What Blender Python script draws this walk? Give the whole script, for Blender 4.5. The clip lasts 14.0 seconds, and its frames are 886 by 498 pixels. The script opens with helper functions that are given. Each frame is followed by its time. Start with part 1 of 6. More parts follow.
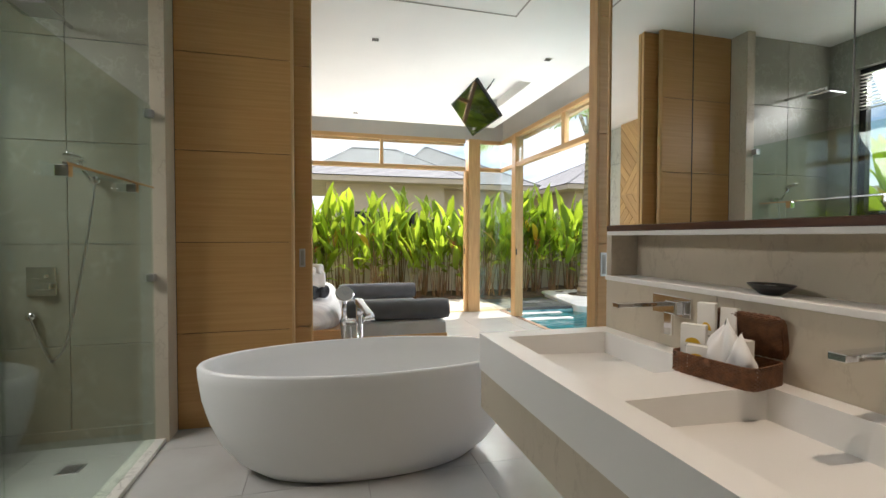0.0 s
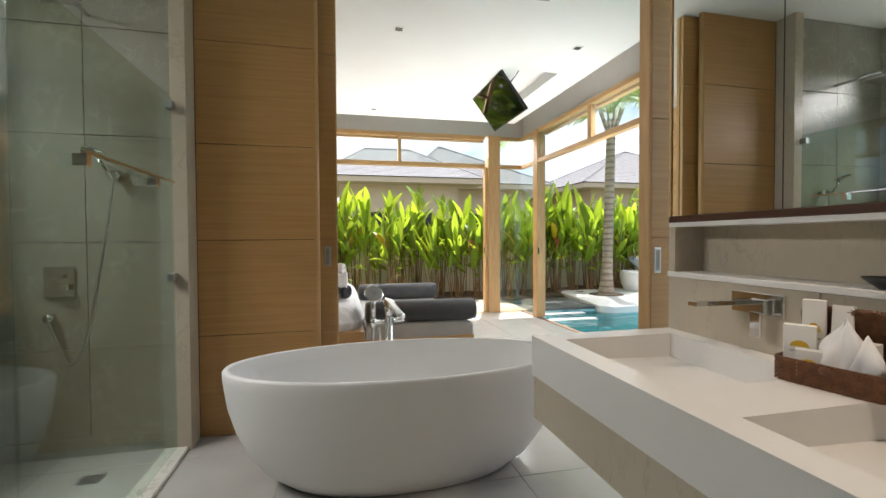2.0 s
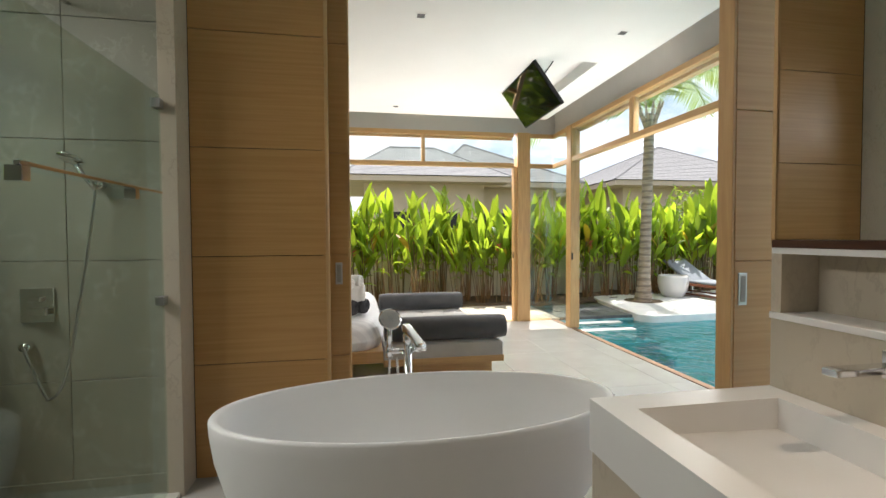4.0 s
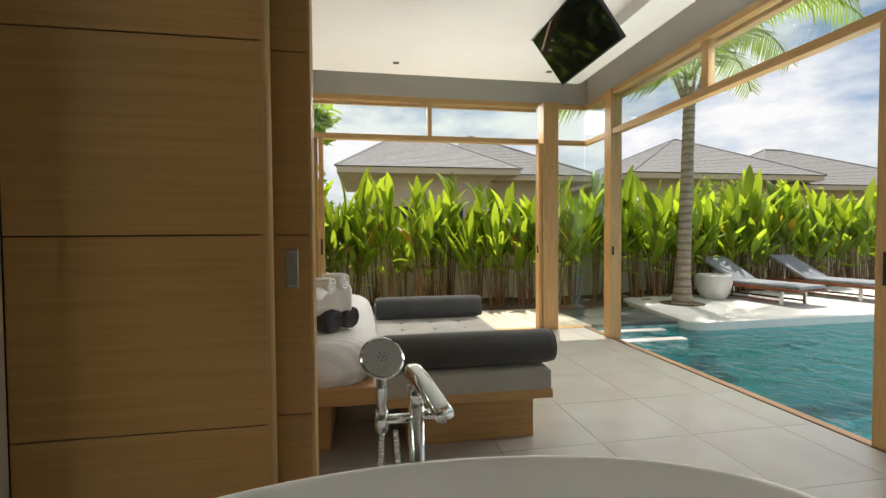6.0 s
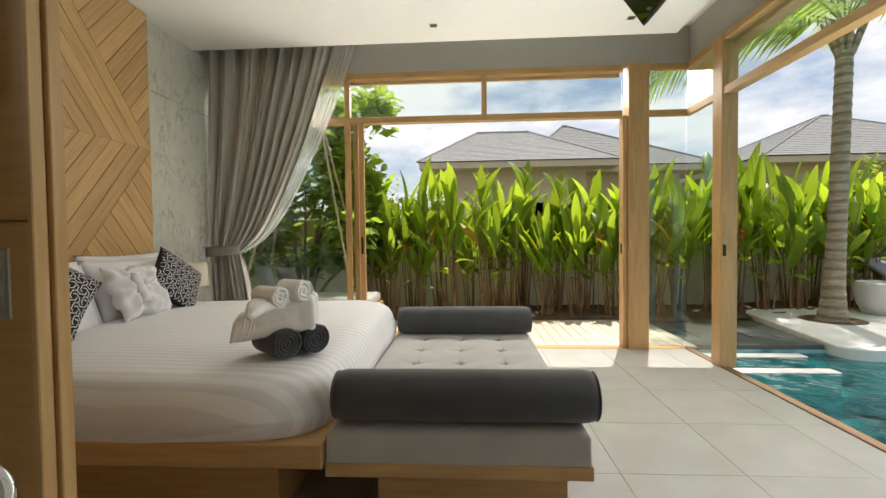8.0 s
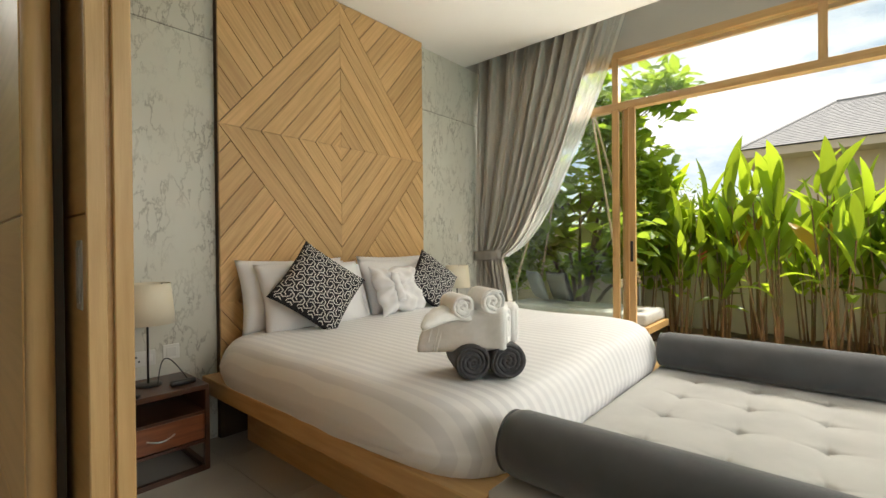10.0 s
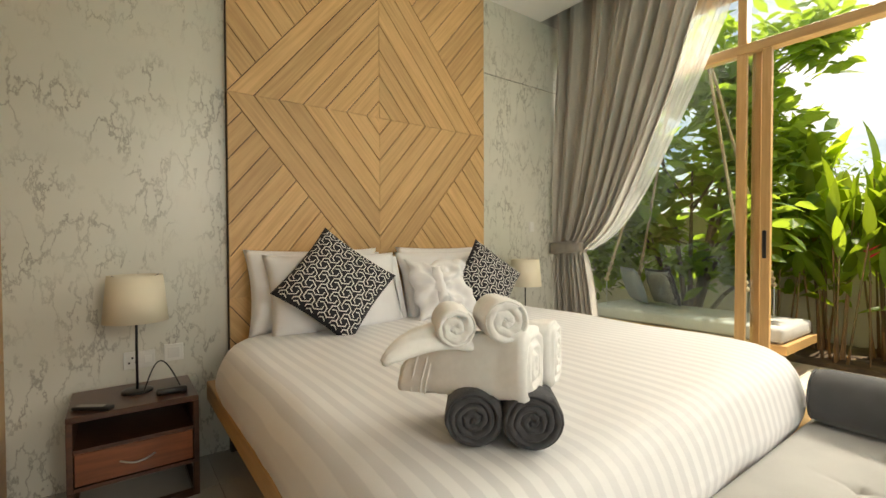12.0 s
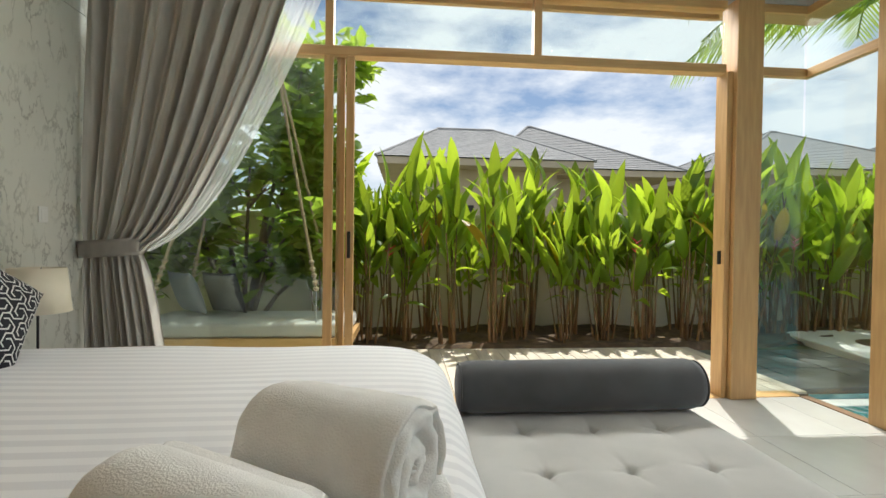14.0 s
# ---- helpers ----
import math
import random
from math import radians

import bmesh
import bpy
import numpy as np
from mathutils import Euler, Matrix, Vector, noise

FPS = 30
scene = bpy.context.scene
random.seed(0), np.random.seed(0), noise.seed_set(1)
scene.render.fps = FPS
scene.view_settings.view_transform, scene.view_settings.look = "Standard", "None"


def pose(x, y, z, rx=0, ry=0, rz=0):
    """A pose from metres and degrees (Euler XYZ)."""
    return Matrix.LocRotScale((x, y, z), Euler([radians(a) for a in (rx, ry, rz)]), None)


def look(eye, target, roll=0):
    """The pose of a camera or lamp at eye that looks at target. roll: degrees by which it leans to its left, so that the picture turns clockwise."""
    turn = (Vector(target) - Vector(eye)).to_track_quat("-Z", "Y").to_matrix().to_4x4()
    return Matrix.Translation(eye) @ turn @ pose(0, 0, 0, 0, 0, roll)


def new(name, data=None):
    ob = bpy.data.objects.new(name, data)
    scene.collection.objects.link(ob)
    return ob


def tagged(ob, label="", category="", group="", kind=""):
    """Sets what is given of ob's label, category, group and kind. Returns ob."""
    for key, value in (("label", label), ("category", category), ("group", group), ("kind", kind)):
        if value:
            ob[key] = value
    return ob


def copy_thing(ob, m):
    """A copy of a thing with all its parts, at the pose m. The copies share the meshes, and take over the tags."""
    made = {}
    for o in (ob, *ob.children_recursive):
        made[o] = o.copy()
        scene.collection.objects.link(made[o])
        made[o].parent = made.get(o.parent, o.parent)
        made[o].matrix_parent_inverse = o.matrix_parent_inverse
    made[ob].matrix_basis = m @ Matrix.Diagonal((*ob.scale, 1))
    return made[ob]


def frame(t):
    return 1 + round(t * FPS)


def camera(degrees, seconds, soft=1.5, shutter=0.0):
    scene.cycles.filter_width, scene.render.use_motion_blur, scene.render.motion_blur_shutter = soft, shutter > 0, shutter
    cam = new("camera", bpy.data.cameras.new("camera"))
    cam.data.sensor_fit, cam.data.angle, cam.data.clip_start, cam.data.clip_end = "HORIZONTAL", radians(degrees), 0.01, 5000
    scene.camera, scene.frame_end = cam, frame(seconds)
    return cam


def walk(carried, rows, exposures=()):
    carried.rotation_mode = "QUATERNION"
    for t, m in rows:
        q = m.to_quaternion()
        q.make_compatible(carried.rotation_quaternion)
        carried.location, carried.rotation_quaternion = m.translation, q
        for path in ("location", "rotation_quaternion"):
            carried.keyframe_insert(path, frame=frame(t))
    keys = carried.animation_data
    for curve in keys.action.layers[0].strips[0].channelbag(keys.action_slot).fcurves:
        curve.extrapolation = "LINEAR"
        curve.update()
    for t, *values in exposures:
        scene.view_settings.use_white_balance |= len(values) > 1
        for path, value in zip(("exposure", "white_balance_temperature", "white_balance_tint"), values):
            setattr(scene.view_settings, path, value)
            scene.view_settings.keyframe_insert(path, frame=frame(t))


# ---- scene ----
cam = camera(89.8, 14.0)
PATH = [
    (0, (-0.2, -0.064, 1.263), (0.302, 1.871, 1.212), 0.1),
    (0.5, (-0.261, -0.013, 1.234), (0.255, 1.919, 1.18), 0.0),
    (1, (-0.291, 0.056, 1.209), (0.209, 1.992, 1.155), -0.1),
    (1.5, (-0.308, 0.1, 1.197), (0.176, 2.04, 1.147), -0.1),
    (2, (-0.3, 0.137, 1.231), (0.156, 2.084, 1.185), -0.3),
    (2.5, (-0.267, 0.169, 1.309), (0.149, 2.125, 1.263), -0.3),
    (3, (-0.242, 0.229, 1.343), (0.134, 2.193, 1.296), -0.3),
    (3.2, (-0.234, 0.264, 1.345), (0.124, 2.231, 1.296), -0.3),
    (5.5, (-0.2, 1.396, 1.253), (0.14, 3.366, 1.189), -0.3),
    (6, (-0.13, 1.7, 1.223), (0.207, 3.67, 1.165), -0.4),
    (6.5, (-0.039, 1.945, 1.233), (0.272, 3.92, 1.163), -0.4),
    (7, (0.083, 2.198, 1.218), (0.331, 4.181, 1.152), -0.4),
    (7.5, (0.257, 2.357, 1.208), (0.37, 4.353, 1.148), -0.5),
    (8, (0.47, 2.473, 1.194), (0.357, 4.469, 1.136), -0.7),
    (8.3, (0.518, 2.542, 1.173), (0.257, 4.525, 1.125), -0.7),
    (8.5, (0.58, 2.582, 1.167), (0.193, 4.543, 1.12), -0.7),
    (9, (0.657, 2.697, 1.173), (-0.059, 4.564, 1.135), -0.7),
    (9.2, (0.682, 2.758, 1.168), (-0.165, 4.569, 1.141), -0.7),
    (11.5, (0.678, 3.582, 1.161), (-1.005, 4.662, 1.125), -0.5),
    (12, (0.449, 3.712, 1.141), (-1.16, 4.899, 1.1), -0.2),
    (12.5, (0.217, 3.833, 1.09), (-1.198, 5.245, 1.048), 0.1),
    (13, (0.014, 3.916, 1.07), (-1.055, 5.606, 1.032), 0.1),
    (13.5, (-0.149, 3.994, 1.097), (-0.667, 5.926, 1.06), 0.4),
    (14, (-0.271, 4.078, 1.129), (-0.102, 6.071, 1.099), 0.7),
]
EXPOSURES = [(0, 1.03, 6200, 15), (3.2, 1.03, 6200, 15), (5.5, 0.42, 6700, 11), (7.0, 0.3, 6750, 11), (9.0, 0.58, 6500, 10), (11.5, 0.93, 7400, 9), (12.5, 0.76, 7300, 11), (13.5, 0.56, 6700, 11), (14.0, 0.35, 6250, 8)]
walk(cam, [(t, look(eye, target, roll)) for t, eye, target, roll in PATH], EXPOSURES)

# ---- light ----
SUN = Vector((0.14, 0.34, 0.93)).normalized()
world = bpy.data.worlds.new("sky")
scene.world = world
world.use_nodes = True
wn, wl = world.node_tree.nodes, world.node_tree.links
wn.clear()
sky = wn.new("ShaderNodeTexSky")
sky.sky_type = "NISHITA"
sky.sun_disc = False
sky.sun_elevation = math.asin(SUN.z)
sky.sun_rotation = math.atan2(SUN.x, SUN.y)
w_out, w_bg, w_mix = wn.new("ShaderNodeOutputWorld"), wn.new("ShaderNodeBackground"), wn.new("ShaderNodeMix")
w_co, w_map, w_noise, w_ramp = wn.new("ShaderNodeTexCoord"), wn.new("ShaderNodeMapping"), wn.new("ShaderNodeTexNoise"), wn.new("ShaderNodeValToRGB")
w_map.inputs["Scale"].default_value = (1.0, 1.0, 2.6)
w_noise.inputs["Scale"].default_value = 3.4
w_noise.inputs["Detail"].default_value = 7
w_noise.inputs["Roughness"].default_value = 0.58
w_ramp.color_ramp.elements[0].position, w_ramp.color_ramp.elements[1].position = 0.38, 0.58
w_mix.data_type = "RGBA"
w_mix.inputs["B"].default_value = (9.0, 9.15, 9.4, 1)
wl.new(w_co.outputs["Generated"], w_map.inputs["Vector"])
wl.new(w_map.outputs["Vector"], w_noise.inputs["Vector"])
wl.new(w_noise.outputs["Fac"], w_ramp.inputs["Fac"])
wl.new(w_ramp.outputs["Color"], w_mix.inputs["Factor"])
wl.new(sky.outputs["Color"], w_mix.inputs["A"])
wl.new(w_mix.outputs["Result"], w_bg.inputs["Color"])
w_bg.inputs["Strength"].default_value = 0.085
wl.new(w_bg.outputs["Background"], w_out.inputs["Surface"])
sun = new("sun", bpy.data.lights.new("sun", "SUN"))
sun.data.energy, sun.data.angle, sun.data.color = 4.4, radians(0.6), (1.0, 0.95, 0.86)
sun.matrix_world = look(SUN * 30, (0, 0, 0))



def opening_fill(name, at, aim, wide, deep, watts, spread, colour=(1.0, 0.96, 0.88)):
    """An added area lamp that stands in for daylight at one opening."""
    d = bpy.data.lights.new(name, "AREA")
    d.shape, d.size, d.size_y, d.energy, d.spread, d.color = "RECTANGLE", wide, deep, watts, radians(spread), colour
    ob = new(name, d)
    ob.matrix_world = look(at, Vector(at) + Vector(aim))
    return ob


# Added unseen fill lamps outside the openings, in place of sky and ground bounce.
opening_fill("garden_bounce_fill", (0.5, 7.55, 0.12), (0, -0.5, 0.87), 4.6, 0.6, 19, 78)
opening_fill("garden_sky_fill", (0.5, 7.55, 2.84), (0, -0.62, -0.78), 4.6, 0.5, 44, 100)
opening_fill("pool_bounce_fill", (3.1, 4.7, 0.12), (-0.5, 0, 0.87), 0.6, 3.4, 18, 78)
opening_fill("pool_sky_fill", (3.1, 4.7, 2.84), (-0.75, 0, -0.66), 0.5, 3.4, 27, 120)
opening_fill("shower_sky_fill", (-2.46, 2.15, 2.6), (0.75, -0.1, -0.65), 1.3, 0.3, 17, 110)

basin_lamp = new("basin_downlight", bpy.data.lights.new("basin_downlight", "SPOT"))
basin_lamp.data.energy, basin_lamp.data.spot_size, basin_lamp.data.spot_blend, basin_lamp.data.shadow_soft_size = 40, radians(80), 0.7, 0.03
basin_lamp.data.color = (1.0, 0.8, 0.58)
basin_lamp.matrix_world = look((0.78, 0.35, 3.0), (0.78, 0.45, 0))

# ---- materials ----
def rgb(c):
    return (*c, 1) if len(c) == 3 else c


def material(name, a, b=None, rough=0.5, metal=0.0, scale=4.0, stretch=(1, 1, 1), detail=5, bump=0.0, bump_scale=40.0, spec=0.5, spread=(0.35, 0.65), vary=0.0, coat=0.0, sheen=0.0, bump_stretch=None, world_space=False):
    """Two colours mixed by noise at one scale, finer grain and relief at another, and a shift from piece to piece."""
    m = bpy.data.materials.new(name)
    m.use_nodes = True
    n, l = m.node_tree.nodes, m.node_tree.links
    p = n["Principled BSDF"]
    p.inputs["Roughness"].default_value, p.inputs["Metallic"].default_value = rough, metal
    p.inputs["Specular IOR Level"].default_value = spec
    p.inputs["Coat Weight"].default_value = coat
    p.inputs["Sheen Weight"].default_value = sheen
    b = b or tuple(x * 0.85 for x in a)
    co = n.new("ShaderNodeTexCoord")
    out = co.outputs["Object"]
    if world_space:
        out = n.new("ShaderNodeNewGeometry").outputs["Position"]
    mp = n.new("ShaderNodeMapping")
    mp.inputs["Scale"].default_value = stretch
    l.new(out, mp.inputs["Vector"])
    info = n.new("ShaderNodeObjectInfo")
    shift = n.new("ShaderNodeVectorMath")
    shift.operation = "MULTIPLY_ADD"
    shift.inputs[1].default_value = (7.3, 3.1, 5.7)
    l.new(info.outputs["Random"], shift.inputs[0])
    l.new(mp.outputs["Vector"], shift.inputs[2])
    noise_a = n.new("ShaderNodeTexNoise")
    noise_a.inputs["Scale"].default_value, noise_a.inputs["Detail"].default_value = scale, detail
    l.new(shift.outputs["Vector"], noise_a.inputs["Vector"])
    ramp = n.new("ShaderNodeValToRGB")
    ramp.color_ramp.elements[0].position, ramp.color_ramp.elements[1].position = spread
    ramp.color_ramp.elements[0].color, ramp.color_ramp.elements[1].color = rgb(a), rgb(b)
    l.new(noise_a.outputs["Fac"], ramp.inputs["Fac"])
    colour = ramp.outputs["Color"]
    if vary:
        hsv = n.new("ShaderNodeHueSaturation")
        rng = n.new("ShaderNodeMapRange")
        rng.inputs["To Min"].default_value, rng.inputs["To Max"].default_value = 1 - vary, 1 + vary
        l.new(info.outputs["Random"], rng.inputs["Value"])
        l.new(rng.outputs["Result"], hsv.inputs["Value"])
        l.new(colour, hsv.inputs["Color"])
        colour = hsv.outputs["Color"]
    l.new(colour, p.inputs["Base Color"])
    if bump:
        fine = n.new("ShaderNodeTexNoise")
        fine.inputs["Scale"].default_value, fine.inputs["Detail"].default_value = bump_scale, 4
        if bump_stretch:
            mp2 = n.new("ShaderNodeMapping")
            mp2.inputs["Scale"].default_value = bump_stretch
            l.new(out, mp2.inputs["Vector"])
            l.new(mp2.outputs["Vector"], fine.inputs["Vector"])
        else:
            l.new(shift.outputs["Vector"], fine.inputs["Vector"])
        bp = n.new("ShaderNodeBump")
        bp.inputs["Strength"].default_value, bp.inputs["Distance"].default_value = bump, 0.004
        l.new(fine.outputs["Fac"], bp.inputs["Height"])
        l.new(bp.outputs["Normal"], p.inputs["Normal"])
    return m


def glass_material(name, tint=(0.93, 0.97, 0.95), gloss=1.0):
    """A thin pane: clear, with the reflection of glass."""
    m = bpy.data.materials.new(name)
    m.use_nodes = True
    n, l = m.node_tree.nodes, m.node_tree.links
    n.clear()
    o, mix, tr, gl, lw_, pw_, ad_ = (n.new("ShaderNode" + k) for k in ("OutputMaterial", "MixShader", "BsdfTransparent", "BsdfGlossy", "LayerWeight", "Math", "MapRange"))
    tr.inputs["Color"].default_value = rgb(tint)
    gl.inputs["Roughness"].default_value = 0.0
    gl.inputs["Color"].default_value = (gloss, gloss, gloss, 1)
    lw_.inputs["Blend"].default_value = 0.5
    pw_.operation = "POWER"
    pw_.inputs[1].default_value = 5.0
    ad_.inputs["To Min"].default_value, ad_.inputs["To Max"].default_value = 0.035, 0.9
    l.new(lw_.outputs["Facing"], pw_.inputs[0])
    l.new(pw_.outputs["Value"], ad_.inputs["Value"])
    l.new(ad_.outputs["Result"], mix.inputs["Fac"])
    l.new(tr.outputs["BSDF"], mix.inputs[1])
    l.new(gl.outputs["BSDF"], mix.inputs[2])
    l.new(mix.outputs["Shader"], o.inputs["Surface"])
    return m


def leaf_material(name, a, b, glow, vary=0.25):
    m = material(name, a, b, rough=0.4, scale=5, vary=vary, stretch=(3, 0.6, 1), spec=0.4)
    n, l = m.node_tree.nodes, m.node_tree.links
    p, o = n["Principled BSDF"], n["Material Output"]
    tl, add = n.new("ShaderNodeBsdfTranslucent"), n.new("ShaderNodeMixShader")
    add.inputs["Fac"].default_value = 0.52
    hsv = n.new("ShaderNodeHueSaturation")
    hsv.inputs["Color"].default_value = rgb(glow)
    info = n.new("ShaderNodeObjectInfo")
    rng = n.new("ShaderNodeMapRange")
    rng.inputs["To Min"].default_value, rng.inputs["To Max"].default_value = 0.5, 1.25
    l.new(info.outputs["Random"], rng.inputs["Value"])
    l.new(rng.outputs["Result"], hsv.inputs["Value"])
    l.new(hsv.outputs["Color"], tl.inputs["Color"])
    l.new(p.outputs["BSDF"], add.inputs[1])
    l.new(tl.outputs["BSDF"], add.inputs[2])
    l.new(add.outputs["Shader"], o.inputs["Surface"])
    return m


def marble_material(name, base, vein):
    m = material(name, base, tuple(x * 0.93 for x in base), rough=0.28, scale=2.2, world_space=True)
    n, l = m.node_tree.nodes, m.node_tree.links
    p = n["Principled BSDF"]
    src = p.inputs["Base Color"].links[0].from_socket
    geo = n.new("ShaderNodeNewGeometry")
    mp = n.new("ShaderNodeMapping")
    mp.inputs["Rotation"].default_value = (0.6, 0.3, 0.2)
    mp.inputs["Scale"].default_value = (1, 1.7, 0.8)
    warp = n.new("ShaderNodeTexNoise")
    warp.inputs["Scale"].default_value, warp.inputs["Detail"].default_value = 6.5, 10
    warp.inputs["Roughness"].default_value = 0.62
    l.new(geo.outputs["Position"], mp.inputs["Vector"])
    l.new(mp.outputs["Vector"], warp.inputs["Vector"])
    line = n.new("ShaderNodeMath")
    line.operation = "SUBTRACT"
    line.inputs[1].default_value = 0.5
    l.new(warp.outputs["Fac"], line.inputs[0])
    ab = n.new("ShaderNodeMath")
    ab.operation = "ABSOLUTE"
    l.new(line.outputs["Value"], ab.inputs[0])
    ramp = n.new("ShaderNodeValToRGB")
    ramp.color_ramp.elements[0].position, ramp.color_ramp.elements[1].position = 0.0, 0.028
    ramp.color_ramp.elements[0].color, ramp.color_ramp.elements[1].color = (0.68, 0.68, 0.68, 1), (0, 0, 0, 1)
    l.new(ab.outputs["Value"], ramp.inputs["Fac"])
    patch = n.new("ShaderNodeTexNoise")
    patch.inputs["Scale"].default_value = 4.2
    l.new(geo.outputs["Position"], patch.inputs["Vector"])
    pr = n.new("ShaderNodeMapRange")
    pr.inputs["From Min"].default_value, pr.inputs["From Max"].default_value = 0.38, 0.62
    l.new(patch.outputs["Fac"], pr.inputs["Value"])
    mul = n.new("ShaderNodeMath")
    mul.operation = "MULTIPLY"
    l.new(ramp.outputs["Color"], mul.inputs[0])
    l.new(pr.outputs["Result"], mul.inputs[1])
    mix = n.new("ShaderNodeMix")
    mix.data_type = "RGBA"
    l.new(mul.outputs["Value"], mix.inputs["Factor"])
    l.new(src, mix.inputs["A"])
    mix.inputs["B"].default_value = rgb(vein)
    l.new(mix.outputs["Result"], p.inputs["Base Color"])
    return m


OAK_A, OAK_B = (0.56, 0.35, 0.15), (0.47, 0.28, 0.11)
M = {}
M["paint"] = material("ceiling_paint", (0.82, 0.81, 0.78), (0.79, 0.78, 0.75), rough=0.8, scale=1.5)
M["grey_paint"] = material("grey_wall_paint", (0.5, 0.49, 0.46), (0.46, 0.45, 0.425), rough=0.75, scale=2)
M["tile"] = material("floor_porcelain", (0.46, 0.455, 0.43), (0.42, 0.412, 0.385), rough=0.2, scale=3, vary=0.025, spec=0.5, world_space=True)
M["grout"] = material("grout", (0.36, 0.345, 0.31), rough=0.8, scale=20)
M["oak_v"] = material("oak_upright", OAK_A, OAK_B, rough=0.42, scale=3, stretch=(14, 14, 1.2), bump=0.15, bump_scale=6, bump_stretch=(40, 40, 2), vary=0.06)
M["oak_h"] = material("oak_level", OAK_A, OAK_B, rough=0.42, scale=3, stretch=(1.2, 14, 14), bump=0.15, bump_scale=6, bump_stretch=(2, 40, 40), vary=0.06)
M["oak_y"] = material("oak_along", OAK_A, OAK_B, rough=0.42, scale=3, stretch=(14, 1.2, 14), bump=0.15, bump_scale=6, bump_stretch=(40, 2, 40), vary=0.06)
M["panel"] = material("oak_veneer", (0.5, 0.285, 0.105), (0.44, 0.24, 0.08), rough=0.4, scale=3.0, stretch=(0.6, 6, 22), bump=0.1, bump_scale=6, bump_stretch=(2, 30, 60), vary=0.04)
# Dark brown, deeper in tone than the oak frames.
M["sill"] = material("dark_brown_sill", (0.2, 0.115, 0.055), (0.14, 0.08, 0.04), rough=0.6, scale=4, stretch=(8, 1, 8))
M["dark_gap"] = material("dark_recess", (0.06, 0.04, 0.025), rough=0.8)
M["marble"] = marble_material("veined_marble", (0.66, 0.655, 0.59), (0.17, 0.16, 0.13))
M["stone"] = marble_material("beige_stone", (0.54, 0.475, 0.375), (0.4, 0.34, 0.26))
M["grey_stone"] = marble_material("grey_shower_stone", (0.33, 0.33, 0.275), (0.47, 0.46, 0.4))
M["solid"] = material("white_solid_surface", (0.8, 0.79, 0.77), (0.775, 0.765, 0.745), rough=0.32, scale=2)
M["tub"] = material("tub_matt_white", (0.82, 0.815, 0.8), (0.8, 0.795, 0.78), rough=0.38, scale=2)
M["chrome"] = material("chrome", (0.82, 0.82, 0.83), (0.8, 0.8, 0.82), rough=0.07, metal=1.0)
M["steel"] = material("brushed_steel", (0.55, 0.55, 0.55), rough=0.3, metal=1.0)
M["black"] = material("black_plastic", (0.015, 0.015, 0.016), rough=0.35)
M["mirror"] = material("mirror_silver", (0.9, 0.91, 0.9), (0.9, 0.91, 0.9), rough=0.0, metal=1.0)
M["glass"] = glass_material("window_glass")
M["shower_glass"] = glass_material("shower_glass", (0.86, 0.92, 0.88))
M["linen"] = material("white_linen", (0.83, 0.83, 0.84), (0.79, 0.79, 0.8), rough=0.85, scale=3, bump=0.12, bump_scale=260, sheen=0.2)
M["terry"] = material("white_terry", (0.9, 0.885, 0.86), (0.86, 0.845, 0.82), rough=0.95, scale=60, bump=0.32, bump_scale=620, sheen=0.15)
M["terry_dark"] = material("charcoal_terry", (0.07, 0.07, 0.077), (0.05, 0.05, 0.055), rough=0.95, scale=40, bump=0.4, bump_scale=700, sheen=0.12)
M["charcoal"] = material("charcoal_fabric", (0.075, 0.077, 0.082), (0.06, 0.062, 0.066), rough=0.9, scale=9, bump=0.3, bump_scale=500, sheen=0.3)
M["light_grey"] = material("light_grey_fabric", (0.46, 0.455, 0.43), (0.41, 0.405, 0.385), rough=0.9, scale=6, bump=0.25, bump_scale=450, sheen=0.2)
M["curtain"] = material("grey_curtain", (0.5, 0.475, 0.43), (0.44, 0.415, 0.375), rough=0.9, scale=5, bump=0.25, bump_scale=400, sheen=0.2, stretch=(4, 4, 1))
M["plaster"] = material("garden_wall_plaster", (0.74, 0.69, 0.57), (0.66, 0.61, 0.49), rough=0.85, scale=1.6, detail=8, bump=0.2, bump_scale=60)
M["deck"] = material("pale_deck_board", (0.62, 0.56, 0.46), (0.52, 0.46, 0.37), rough=0.7, scale=4, stretch=(10, 1, 10), vary=0.08, bump=0.2, bump_scale=50)
M["soil"] = material("planting_soil", (0.13, 0.085, 0.045), (0.06, 0.04, 0.024), rough=0.95, scale=9, bump=0.9, bump_scale=60)
M["white_deck"] = material("white_terrazzo", (0.83, 0.82, 0.79), (0.76, 0.75, 0.72), rough=0.6, scale=5, bump=0.15, bump_scale=120)
M["slate"] = material("dark_slate", (0.12, 0.13, 0.13), (0.08, 0.085, 0.085), rough=0.5, scale=6, bump=0.3, bump_scale=40, vary=0.2)
M["ground"] = material("lawn_ground", (0.1, 0.13, 0.05), (0.14, 0.12, 0.06), rough=0.95, scale=3)
M["roof"] = material("grey_shingle", (0.3, 0.295, 0.29), (0.22, 0.22, 0.22), rough=0.85, scale=6, stretch=(1, 1, 6), vary=0.12, bump=0.4, bump_scale=20)
M["wall_out"] = material("cream_facade", (0.62, 0.52, 0.4), (0.57, 0.48, 0.37), rough=0.85, scale=2)
M["leaf"] = leaf_material("heliconia_leaf", (0.08, 0.16, 0.02), (0.14, 0.22, 0.03), (0.6, 0.78, 0.045), 0.35)
